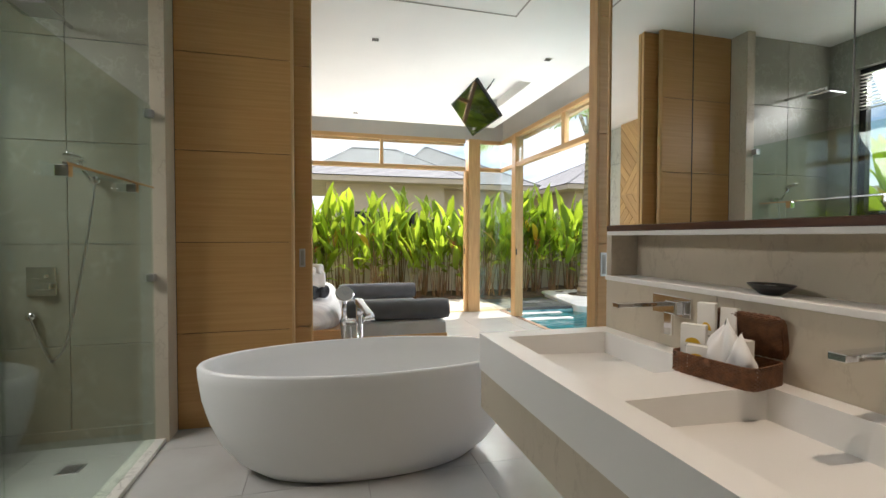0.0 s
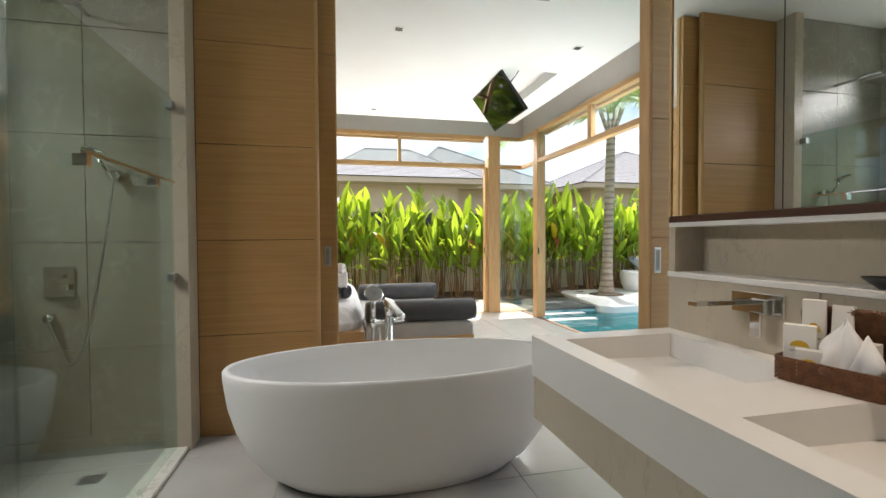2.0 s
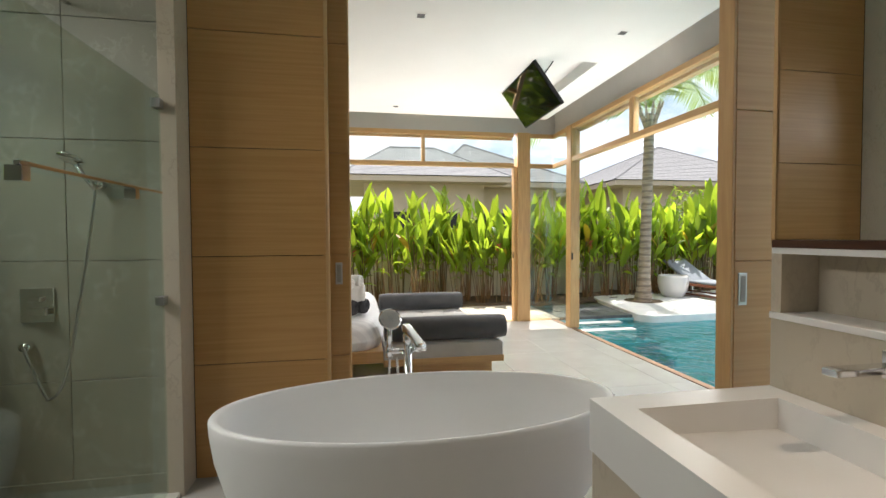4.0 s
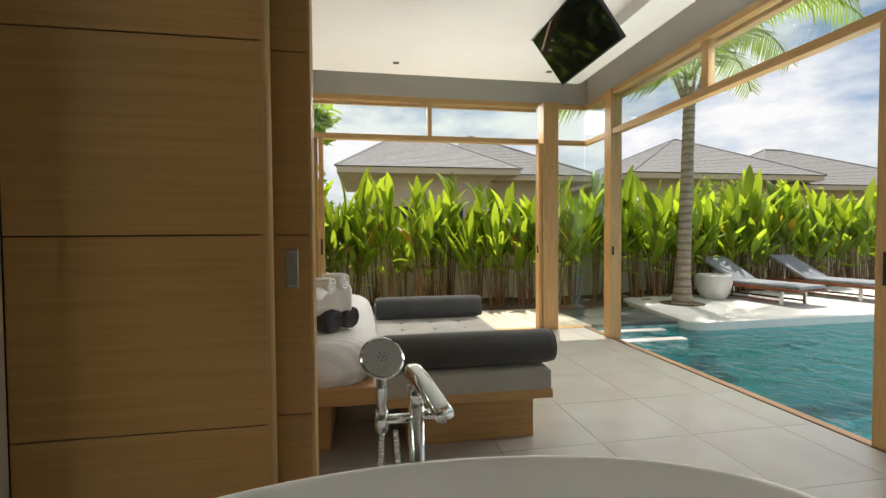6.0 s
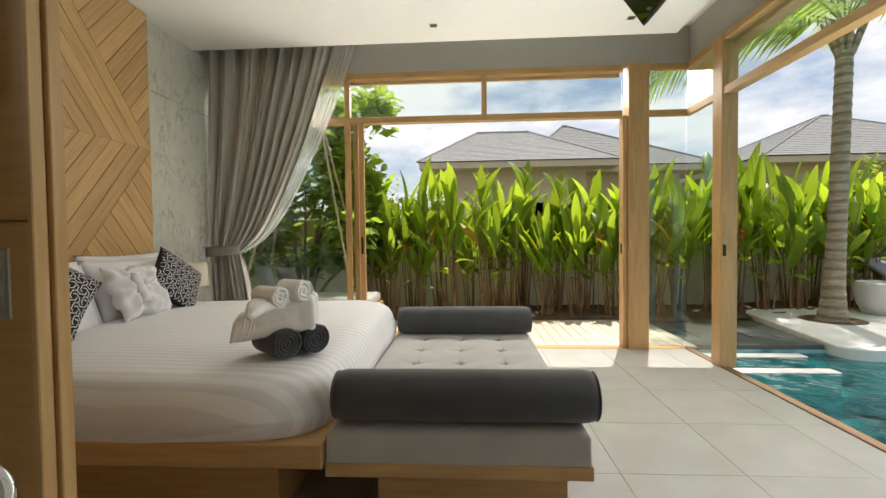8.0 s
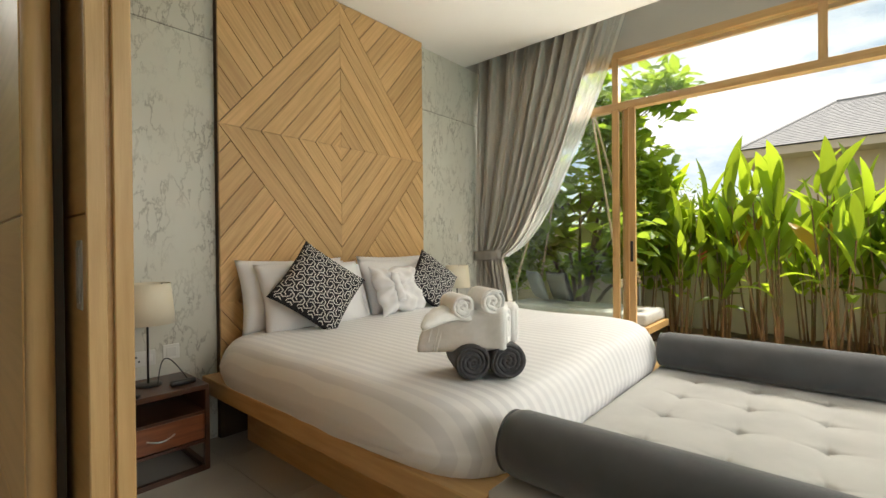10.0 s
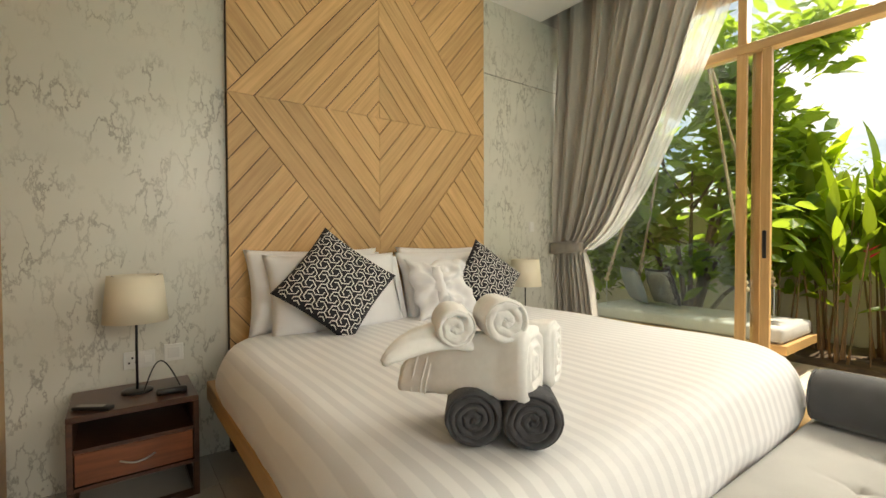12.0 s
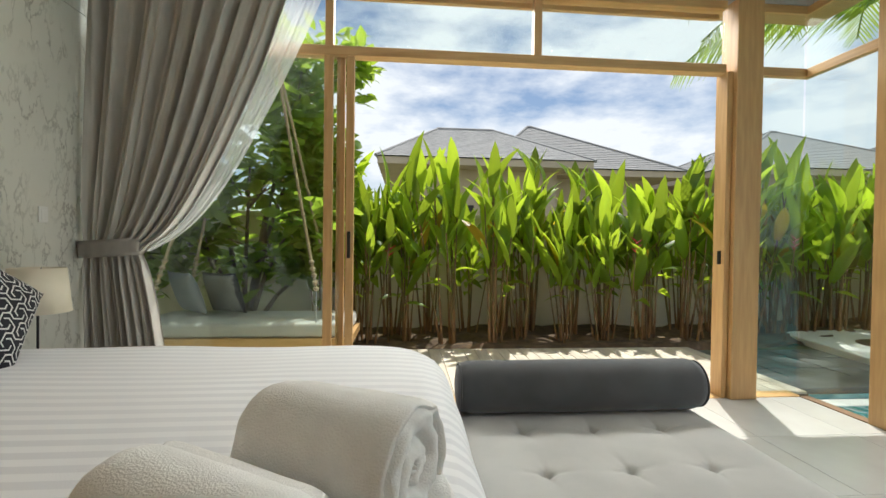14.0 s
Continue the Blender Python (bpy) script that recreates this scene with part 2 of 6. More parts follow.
M["tree_leaf"] = leaf_material("tree_leaf", (0.045, 0.11, 0.02), (0.075, 0.15, 0.03), (0.5, 0.66, 0.06))
M["stem"] = material("plant_stem", (0.16, 0.15, 0.05), (0.2, 0.1, 0.045), rough=0.6, scale=8, vary=0.3)
M["bark"] = material("palm_bark", (0.46, 0.38, 0.29), (0.3, 0.235, 0.165), rough=0.9, scale=7, stretch=(1, 1, 5), bump=0.6, bump_scale=30)


def ring_bands(m):
    """Dark leaf-scar bands round the trunk."""
    n, l = m.node_tree.nodes, m.node_tree.links
    p = n["Principled BSDF"]
    src = p.inputs["Base Color"].links[0].from_socket
    co, wv, rp, mix = n.new("ShaderNodeTexCoord"), n.new("ShaderNodeTexWave"), n.new("ShaderNodeMapRange"), n.new("ShaderNodeMix")
    wv.bands_direction = "Z"
    wv.inputs["Scale"].default_value, wv.inputs["Distortion"].default_value, wv.inputs["Detail"].default_value = 2.5, 1.6, 3
    rp.inputs["From Min"].default_value, rp.inputs["From Max"].default_value = 0.62, 0.8
    rp.inputs["To Max"].default_value = 0.5
    l.new(co.outputs["Object"], wv.inputs["Vector"])
    l.new(wv.outputs["Fac"], rp.inputs["Value"])
    mix.data_type = "RGBA"
    l.new(rp.outputs["Result"], mix.inputs["Factor"])
    l.new(src, mix.inputs["A"])
    mix.inputs["B"].default_value = (0.09, 0.07, 0.05, 1)
    l.new(mix.outputs["Result"], p.inputs["Base Color"])


ring_bands(M["bark"])
M["twig"] = material("grey_branch", (0.2, 0.16, 0.12), (0.13, 0.1, 0.075), rough=0.9, scale=8)
M["rope"] = material("natural_rope", (0.5, 0.4, 0.26), (0.38, 0.29, 0.18), rough=0.9, scale=60, bump=0.8, bump_scale=90)
M["walnut"] = material("dark_walnut", (0.085, 0.035, 0.018), (0.05, 0.02, 0.012), rough=0.3, scale=4, stretch=(1, 1.5, 14))
M["mahogany"] = material("reddish_mahogany", (0.25, 0.085, 0.035), (0.16, 0.05, 0.022), rough=0.3, scale=4, stretch=(10, 1.2, 12))
M["shade"] = material("cream_lampshade", (0.78, 0.72, 0.58), (0.74, 0.68, 0.54), rough=0.85, scale=4, bump=0.2, bump_scale=300)
M["white_plastic"] = material("white_plastic", (0.78, 0.78, 0.75), rough=0.35)
M["wicker"] = material("brown_wicker", (0.2, 0.085, 0.035), (0.11, 0.045, 0.02), rough=0.5, scale=40, vary=0.15)
M["paper"] = material("white_card", (0.8, 0.79, 0.76), rough=0.7)
M["yellow"] = material("yellow_print", (0.8, 0.5, 0.03), rough=0.6)
M["pot"] = material("white_glazed_pot", (0.72, 0.71, 0.68), (0.66, 0.65, 0.62), rough=0.4, scale=3)
M["sling"] = material("grey_sling_fabric", (0.27, 0.29, 0.32), (0.23, 0.25, 0.28), rough=0.85, scale=10, bump=0.3, bump_scale=300)
M["red"] = material("red_flower", (0.5, 0.02, 0.015), rough=0.5)


def sheer_material():
    m = bpy.data.materials.new("white_sheer")
    m.use_nodes = True
    n, l = m.node_tree.nodes, m.node_tree.links
    n.clear()
    o, mix, tr, df, tl, mix2 = (n.new("ShaderNode" + k) for k in ("OutputMaterial", "MixShader", "BsdfTransparent", "BsdfDiffuse", "BsdfTranslucent", "MixShader"))
    df.inputs["Color"].default_value = (0.8, 0.8, 0.78, 1)
    tl.inputs["Color"].default_value = (0.8, 0.8, 0.78, 1)
    mix.inputs["Fac"].default_value, mix2.inputs["Fac"].default_value = 0.42, 0.5
    l.new(df.outputs["BSDF"], mix2.inputs[1])
    l.new(tl.outputs["BSDF"], mix2.inputs[2])
    l.new(tr.outputs["BSDF"], mix.inputs[1])
    l.new(mix2.outputs["Shader"], mix.inputs[2])
    l.new(mix.outputs["Shader"], o.inputs["Surface"])
    return m


def water_material():
    m = bpy.data.materials.new("pool_water")
    m.use_nodes = True
    n, l = m.node_tree.nodes, m.node_tree.links
    n.clear()
    o, mix, tr, gl, fr = (n.new("ShaderNode" + k) for k in ("OutputMaterial", "MixShader", "BsdfTransparent", "BsdfGlossy", "Fresnel"))
    tr.inputs["Color"].default_value = (0.09, 0.5, 0.54, 1)
    gl.inputs["Roughness"].default_value = 0.02
    fr.inputs["IOR"].default_value = 1.38
    geo, nz, bp = n.new("ShaderNodeNewGeometry"), n.new("ShaderNodeTexNoise"), n.new("ShaderNodeBump")
    nz.inputs["Scale"].default_value, nz.inputs["Detail"].default_value, nz.inputs["Distortion"].default_value = 3.2, 4, 1.0
    bp.inputs["Strength"].default_value, bp.inputs["Distance"].default_value = 1.0, 0.07
    l.new(geo.outputs["Position"], nz.inputs["Vector"])
    l.new(nz.outputs["Fac"], bp.inputs["Height"])
    for k in (gl, fr):
        l.new(bp.outputs["Normal"], k.inputs["Normal"])
    l.new(fr.outputs["Fac"], mix.inputs["Fac"])
    l.new(tr.outputs["BSDF"], mix.inputs[1])
    l.new(gl.outputs["BSDF"], mix.inputs[2])
    l.new(mix.outputs["Shader"], o.inputs["Surface"])
    return m


M["sheer"], M["water"] = sheer_material(), water_material()
# Mosaic colour mottled pale and dark to imitate sunlight rippling on the pool floor.
M["pool"] = material("pool_mosaic_caustics", (0.34, 0.68, 0.7), (0.05, 0.26, 0.31), rough=0.5, scale=2.6, detail=8, spread=(0.4, 0.6), vary=0.1)


# ---- building helpers ----
def mesh_of(name, bm, mat, smooth=False):
    me = bpy.data.meshes.new(name)
    if smooth:
        for f in bm.faces:
            f.smooth = True
    bm.to_mesh(me)
    bm.free()
    for k in (mat if isinstance(mat, (list, tuple)) else [mat]):
        me.materials.append(M[k])
    return me


def part(name, bm, mat, parent=None, label="", smooth=False, at=None):
    """Links a bmesh as one mesh object, under a thing or a part where a parent is given."""
    ob = new(name, mesh_of(name, bm, mat, smooth))
    if parent is not None:
        ob.parent = parent
    if at is not None:
        ob.matrix_basis = at
    return tagged(ob, label)


def thing(name, label, category, group="", kind="", at=None):
    ob = new(name)
    ob.empty_display_size = 0.1
    if at is not None:
        ob.matrix_basis = at
    return tagged(ob, label, category, group, kind)


def setting(name, bm, mat, label, category, smooth=False):
    return tagged(part(name, bm, mat, smooth=smooth), label, category, kind="structure")


def box(bm, x0, x1, y0, y1, z0, z1, bevel=0.0, seg=1):
    made = bmesh.ops.create_cube(bm, size=1.0)["verts"]
    for v in made:
        v.co = Vector(((x0 + x1) / 2 + v.co.x * (x1 - x0), (y0 + y1) / 2 + v.co.y * (y1 - y0), (z0 + z1) / 2 + v.co.z * (z1 - z0)))
    if bevel:
        edges = list({e for v in made for e in v.link_edges})
        bmesh.ops.bevel(bm, geom=edges, offset=bevel, segments=seg, profile=0.5, affect="EDGES")
    return bm


def block(x0, x1, y0, y1, z0, z1, bevel=0.0, seg=1):
    return box(bmesh.new(), x0, x1, y0, y1, z0, z1, bevel, seg)


def rod(bm, a, b, r0, r1=None, seg=12, caps=True):
    a, b = Vector(a), Vector(b)
    m = Matrix.Translation((a + b) / 2) @ (b - a).to_track_quat("Z", "Y").to_matrix().to_4x4()
    bmesh.ops.create_cone(bm, cap_ends=caps, segments=seg, radius1=r0, radius2=r0 if r1 is None else r1, depth=(b - a).length, matrix=m)
    return bm


def tube(bm, pts, r, seg=8):
    for a, b in zip(pts, pts[1:]):
        rod(bm, a, b, r, seg=seg, caps=False)
        bmesh.ops.create_icosphere(bm, subdivisions=1, radius=r, matrix=Matrix.Translation(b))
    return bm


def lathe(bm, profile, seg=32, sx=1.0, sy=1.0):
    """Turns (radius, height) pairs round the z axis."""
    rings = []
    for r, z in profile:
        rings.append([bm.verts.new((r * sx * math.cos(2 * math.pi * i / seg), r * sy * math.sin(2 * math.pi * i / seg), z)) for i in range(seg)])
    for a, b in zip(rings, rings[1:]):
        for i in range(seg):
            bm.faces.new((a[i], a[(i + 1) % seg], b[(i + 1) % seg], b[i]))
    if profile[0][0] > 1e-4:
        bm.faces.new(rings[0][::-1])
    if profile[-1][0] > 1e-4:
        bm.faces.new(rings[-1])
    return bm


def sheet(bm, fn, nu, nv, close_u=False):
    """A grid of faces over fn(u, v), u and v from 0 to 1."""
    vs = [[bm.verts.new(fn(i / nu, j / nv)) for j in range(nv + 1)] for i in range(nu + (0 if close_u else 1))]
    for i in range(nu):
        for j in range(nv):
            a, b = vs[i], vs[(i + 1) % len(vs)]
            bm.faces.new((a[j], b[j], b[j + 1], a[j + 1]))
    return bm


# ---- plan, in metres ----
X0, X1, XP = -2.186, 2.745, 2.40        # bed wall, pool side, edge of the curtain pocket
Y0, Y1, YP = -1.30, 7.18, 6.72          # behind the start, garden side, edge of the curtain pocket
ZC, ZP = 3.03, 3.30                     # ceiling, top of the curtain pocket
RAIL, HEAD = (2.40, 2.465), (2.87, 2.93)
PALM = (5.28, 8.62, (5.38, 8.6, 3.72))
POT, LOUNGE = (6.28, 9.05), (6.9, 8.8, 8)

# ---- structure: floor, walls, ceiling ----
setting("floor", block(X0, X1 - 0.045, Y0, Y1 + 0.1, -0.25, -0.004), "grout", "pale porcelain tiled floor of bathroom and bedroom", "floor")
cb = bmesh.new()
TVX0, TVX1, TVY0, TVY1 = 1.385, 2.05, 4.62, 5.68
box(cb, X0 - 0.2, TVX0, Y0 - 0.2, YP, ZC, ZC + 0.12)
box(cb, TVX1, XP, Y0 - 0.2, YP, ZC, ZC + 0.12)
box(cb, TVX0, TVX1, Y0 - 0.2, TVY0, ZC, ZC + 0.12)
box(cb, TVX0, TVX1, TVY1, YP, ZC, ZC + 0.12)
box(cb, TVX0 - 0.02, TVX1 + 0.02, TVY0 - 0.02, TVY1 + 0.02, ZC + 0.12, ZC + 0.14)
setting("ceiling", cb, "paint", "smooth off-white painted ceiling with a curtain recess", "ceiling")
cb = bmesh.new()
box(cb, X0 - 0.2, X1 + 0.42, YP - 0.3, Y1 + 0.42, ZP, ZP + 0.1)
box(cb, XP - 0.3, X1 + 0.42, 2.05, YP - 0.3, ZP, ZP + 0.1)
box(cb, X0, XP, YP - 0.012, YP, ZC + 0.12, ZP)
box(cb, XP - 0.012, XP, 2.2, YP - 0.012, ZC + 0.12, ZP)
setting("ceiling_recess", cb, "paint", "off-white curtain recess above the ceiling edge", "ceiling")
eb = bmesh.new()
box(eb, X0 - 0.6, X1 + 0.42, Y1 + 0.125, Y1 + 0.42, 3.0, 3.08)
box(eb, X1 + 0.125, X1 + 0.42, 2.0, Y1 + 0.125, 3.0, 3.08)
setting("eave", eb, "oak_h", "timber boarded underside of the roof overhang", "eave")
wb = bmesh.new()
box(wb, X0, X1 + 0.12, Y1, Y1 + 0.12, HEAD[1], ZP)
setting("wall_north", wb, "grey_paint", "grey painted wall band above the garden windows", "wall")
wb = bmesh.new()
box(wb, X1, X1 + 0.12, 2.15, Y1, HEAD[1], ZP)
setting("wall_east", wb, "grey_paint", "grey painted wall band above the pool windows", "wall")

# marble bed wall, one slab above and one below the joint
wall = thing("wall_west", "pale veined marble wall behind the bed", "wall", kind="structure")
part("core", block(X0 - 0.2, X0 - 0.015, 3.30, Y1 + 0.12, 0, ZP), "grey_paint", wall)
for y0, y1 in ((3.30, Y1 + 0.1),):
    for z0, z1 in ((0, 2.448), (2.453, ZC)):
        part("slab", block(X0 - 0.015, X0, y0, y1, z0, z1), "marble", wall)
part("joint", block(X0 - 0.016, X0 - 0.006, 3.30, Y1 + 0.1, 2.446, 2.455), "dark_gap", wall)
part("upper_band", block(X0 - 0.014, X0 - 0.001, 3.30, Y1, ZC, ZP), "grey_paint", wall)

# partition between bathroom and bedroom: oak panels with grooves
def grooved(parent, x0, x1, y0, y1, cuts, mat="panel", gap=0.004):
    for z0, z1 in zip(cuts, cuts[1:]):
        part("panel", block(x0, x1, y0, y1, z0 + gap / 2, z1 - gap / 2, 0.0015), mat, parent)


CUTS = [0.0, 0.632, 1.23, 1.827, 2.461, ZC]
pw = thing("wall_partition", "honey oak panelled partition with level grooves", "wall", kind="structure")
part("core", block(X0, -0.45, 3.162, 3.216, 0, ZC), "dark_gap", pw)
grooved(pw, -1.15, -0.44, 3.154, 3.162, CUTS)
bb = bmesh.new()
rod(bb, (-0.443, 3.178, 0.0), (-0.443, 3.178, ZC), 0.022, seg=16)
part("rounded_edge", bb, "oak_v", pw, smooth=True)
part("bedroom_core", block(X0, -0.45, 3.302, 3.31, 0, ZC), "dark_gap", pw)
for x0, x1 in ((X0, -1.326), (-1.322, -0.45)):
    grooved(pw, x0, x1, 3.31, 3.322, CUTS)
door = thing("door_1", "oak sliding door leaf with a recessed steel pull, slid open", "door", kind="structure")
part("leaf_core", block(-1.15, -0.318, 3.236, 3.292, 0.005, ZC - 0.004), "panel", door)
grooved(door, -1.15, -0.312, 3.228, 3.236, [0.005] + CUTS[1:-1] + [ZC - 0.004])
part("edge_strip", block(-0.318, -0.306, 3.226, 3.255, 0.005, ZC - 0.004, 0.002), "oak_v", door)
part("edge_strip", block(-0.318, -0.306, 3.266, 3.296, 0.005, ZC - 0.004, 0.002), "oak_v", door)


def recessed_pull(parent, x, y, z):
    b = bmesh.new()
    box(b, x - 0.02, x + 0.02, y - 0.003, y + 0.002, z - 0.065, z + 0.065, 0.002)
    h = part("pull_plate", b, "steel", parent)
    part("pull_recess", block(x - 0.011, x + 0.011, y - 0.0045, y - 0.002, z - 0.052, z + 0.052), "grout", h)


recessed_pull(door, -0.374, 3.228, 1.118)

# oak leaf beside the wash-stand wall
door2 = thing("door_2", "oak sliding panel beside the wash-stand wall", "door", kind="structure")
part("leaf_core", block(1.225, X1, 2.078, 2.15, 0, ZC), "panel", door2)
grooved(door2, 1.225, X1, 2.07, 2.078, CUTS)
part("edge_strip", block(1.212, 1.225, 2.072, 2.15, 0, ZC, 0.002), "oak_v", door2)
recessed_pull(door2, 1.262, 2.07, 1.118)

# bathroom walls
XW = 1.06
nz0, nz1 = 1.09, 1.275
sw_ = thing("wall_washstand", "beige stone wall with a long niche above the basins", "wall", kind="structure")
part("core", block(XW + 0.14, XW + 0.3, Y0, 1.75, 0, ZC), "stone", sw_)
part("upper_core", block(XW + 0.06, XW + 0.14, Y0, 1.75, nz1 + 0.02, ZC), "stone", sw_)
for k in range(5):
    y1 = 1.75 - 0.61 * k
    part("stone_tile", block(XW, XW + 0.138, max(Y0, y1 - 0.607), y1, 0, nz0 - 0.022, 0.001), "stone", sw_)
part("niche_shelf", block(XW - 0.008, XW + 0.139, Y0, 1.75, nz0 - 0.021, nz0, 0.002), "solid", sw_)
part("niche_end", block(XW, XW + 0.139, 1.715, 1.75, nz0, nz1), "stone", sw_)
part("niche_top", block(XW, XW + 0.139, Y0, 1.75, nz1, nz1 + 0.018), "solid", sw_)
part("end_trim", block(XW + 0.02, XW + 0.3, 1.751, 1.765, 0, ZC), "oak_v", sw_)

cab = thing("mirror_cabinet", "long mirror cabinet with a thin walnut edge on the stone wall", "mirror cabinet")
part("bottom_edge", block(XW - 0.005, XW + 0.058, Y0, 1.748, 1.294, 1.318, 0.002), "walnut", cab)
part("side_edge", block(XW - 0.005, XW + 0.058, 1.735, 1.748, 1.318, ZC - 0.02), "oak_v", cab)
for y1, y0 in ((1.734, 1.259), (1.255, 0.757), (0.753, 0.255), (0.251, -0.25), (-0.254, -0.75), (-0.754, -1.25)):
    d = part("mirror_door", block(XW, XW + 0.02, y0, y1, 1.32, ZC - 0.02), "mirror", cab)
    part("door_edge", block(XW - 0.001, XW + 0.022, y0 - 0.0035, y0 - 0.0005, 1.32, ZC - 0.02), "black", d)

bw = bmesh.new()
box(bw, X0 - 0.2, XW + 0.3, Y0 - 0.2, Y0, 0, ZC)
setting("wall_south", bw, "stone", "plain beige stone wall at the back of the bathroom", "wall")
# outer shower wall with a high window
lw = thing("wall_shower_side", "grey stone outer wall of the shower with a high window", "wall", kind="structure")
WY0, WY1, WZ0, WZ1 = 1.45, 2.85, 1.45, 2.75
for a in ((Y0, 3.30, 0, WZ0), (Y0, 3.30, WZ1, ZC), (Y0, WY0, WZ0, WZ1), (WY1, 3.30, WZ0, WZ1)):
    part("wall_piece", block(X0 - 0.2, X0, *a), "grey_stone", lw)
win = thing("window_1", "dark framed high window in the shower with a raised blind", "window", kind="structure")
fb = bmesh.new()
for a in ((WY0, WY1, WZ0, WZ0 + 0.05), (WY0, WY1, WZ1 - 0.05, WZ1), (WY0, WY0 + 0.05, WZ0 + 0.05, WZ1 - 0.05), (WY1 - 0.05, WY1, WZ0 + 0.05, WZ1 - 0.05), (2.12, 2.17, WZ0 + 0.05, WZ1 - 0.05)):
    box(fb, X0 - 0.12, X0 - 0.06, *a)
part("frame", fb, "black", win)
part("pane", block(X0 - 0.094, X0 - 0.088, WY0 + 0.05, WY1 - 0.05, WZ0 + 0.05, WZ1 - 0.05), "glass", win).visible_shadow = False
for k in range(11):
    part("blind_slat", block(X0 - 0.055, X0 - 0.02, WY0 + 0.02, WY1 - 0.02, WZ1 - 0.06 - 0.03 * k, WZ1 - 0.057 - 0.03 * k), "white_plastic", win)
# shower back wall, stone tiles
YS = 3.06
sb = thing("wall_shower_back", "grey stone tiled back wall of the walk-in shower", "wall", kind="structure")
part("core", block(X0, -1.205, YS + 0.012, 3.154, 0, ZC), "grout", sb)
for i in range(2):
    for k in range(5):
        part("stone_tile", block(X0 + 0.002 + 0.49 * i, X0 + 0.488 + 0.49 * i, YS, YS + 0.012, 0.002 + 0.61 * k, min(ZC, 0.608 + 0.61 * k), 0.001), "grey_stone", sb)
part("pier", block(-1.235, -1.152, 2.99, 3.153, 0, ZC, 0.002), "stone", sb)
part("skirting", block(X0, -1.24, YS - 0.012, YS, 0, 0.1), "grey_stone", sb)
kb = block(-1.29, -1.17, 0.6, 2.99, 0.0, 0.025, 0.004)
setting("shower_threshold", kb, "marble", "low marble threshold under the shower glass", "threshold")

# far window wall
def bars(parent, mat, name, rows, bevel=0.003):
    for r in rows:
        part(name, block(*r, bevel), mat, parent)


wN = thing("window_2", "oak framed garden window wall with its sliding door open", "window", kind="structure")
bars(wN, "oak_h", "window_frame", [(X0, 2.07, Y1, Y1 + 0.09, *RAIL), (X0, 2.07, Y1, Y1 + 0.09, *HEAD), (2.32, X1 - 0.03, Y1 + 0.01, Y1 + 0.06, *RAIL), (2.32, X1 - 0.03, Y1 + 0.01, Y1 + 0.06, *HEAD)])
bars(wN, "oak_h", "window_head_lining", [(X0, 2.07, Y1 + 0.09, Y1 + 0.125, HEAD[0] - 0.035, HEAD[1])])
bars(wN, "oak_v", "window_mullion", [(x, x + 0.055, Y1 + 0.005, Y1 + 0.08, RAIL[1], HEAD[0]) for x in (-0.83, 0.625)])
bars(wN, "oak_v", "door_stile", [(-0.835, -0.775, Y1 + 0.005, Y1 + 0.04, 0, RAIL[0]), (-0.755, -0.70, Y1 + 0.045, Y1 + 0.08, 0, RAIL[0]), (-0.685, -0.63, Y1 + 0.005, Y1 + 0.04, 0, RAIL[0])])
bars(wN, "oak_v", "door_jamb", [(2.07, 2.115, Y1 - 0.012, Y1 + 0.11, 0, RAIL[0] + 0.01)])
part("door_pull", block(-0.672, -0.648, Y1 - 0.006, Y1 + 0.004, 1.012, 1.197, 0.003), "black", wN)
part("door_catch", block(2.062, 2.071, Y1 + 0.02, Y1 + 0.05, 0.99, 1.09), "black", wN)
for x0, x1, z0, z1 in ((X0, -0.83, RAIL[1], HEAD[0]), (-0.775, 0.625, RAIL[1], HEAD[0]), (0.68, 2.07, RAIL[1], HEAD[0]), (X0, -0.81, 0.03, RAIL[0]), (X0 + 0.1, -0.73, 0.03, RAIL[0]), (2.325, X1 - 0.034, RAIL[1], HEAD[0]), (2.325, X1 - 0.034, 0.02, RAIL[0])):
    part("pane", block(x0, x1, Y1 + 0.03, Y1 + 0.036, z0, z1), "glass", wN).visible_shadow = False
part("sill", block(X0, X1 - 0.03, Y1 - 0.01, Y1 + 0.12, -0.02, 0.004), "oak_h", wN)
setting("post", block(2.116, 2.32, Y1 - 0.05, Y1 + 0.12, 0, HEAD[1], 0.004), "oak_v", "oak clad post beside the garden door", "post")

wE = thing("window_3", "oak framed pool window wall with its sliding door open", "window", kind="structure")
bars(wE, "oak_y", "window_frame", [(X1 - 0.04, X1 + 0.05, 2.15, 6.52, *RAIL), (X1 - 0.04, X1 + 0.05, 2.15, 6.52, *HEAD), (X1 - 0.03, X1 + 0.02, 6.67, Y1 + 0.06, *RAIL), (X1 - 0.03, X1 + 0.02, 6.67, Y1 + 0.06, *HEAD)])
bars(wE, "oak_y", "window_head_lining", [(X1 + 0.05, X1 + 0.125, 2.15, 6.52, HEAD[0] - 0.035, HEAD[1])])
bars(wE, "oak_v", "window_mullion", [(X1 - 0.03, X1 + 0.04, y, y + 0.08, RAIL[1], HEAD[0]) for y in (5.05, 3.66, 2.3)])
bars(wE, "oak_v", "door_stile", [(X1 - 0.035, X1, 3.69, 3.77, 0, RAIL[0]), (X1 + 0.005, X1 + 0.04, 3.60, 3.68, 0, RAIL[0])])
bars(wE, "oak_y", "door_rail", [(X1 - 0.03, X1 + 0.005, 2.15, 3.69, 0.0, 0.07)])
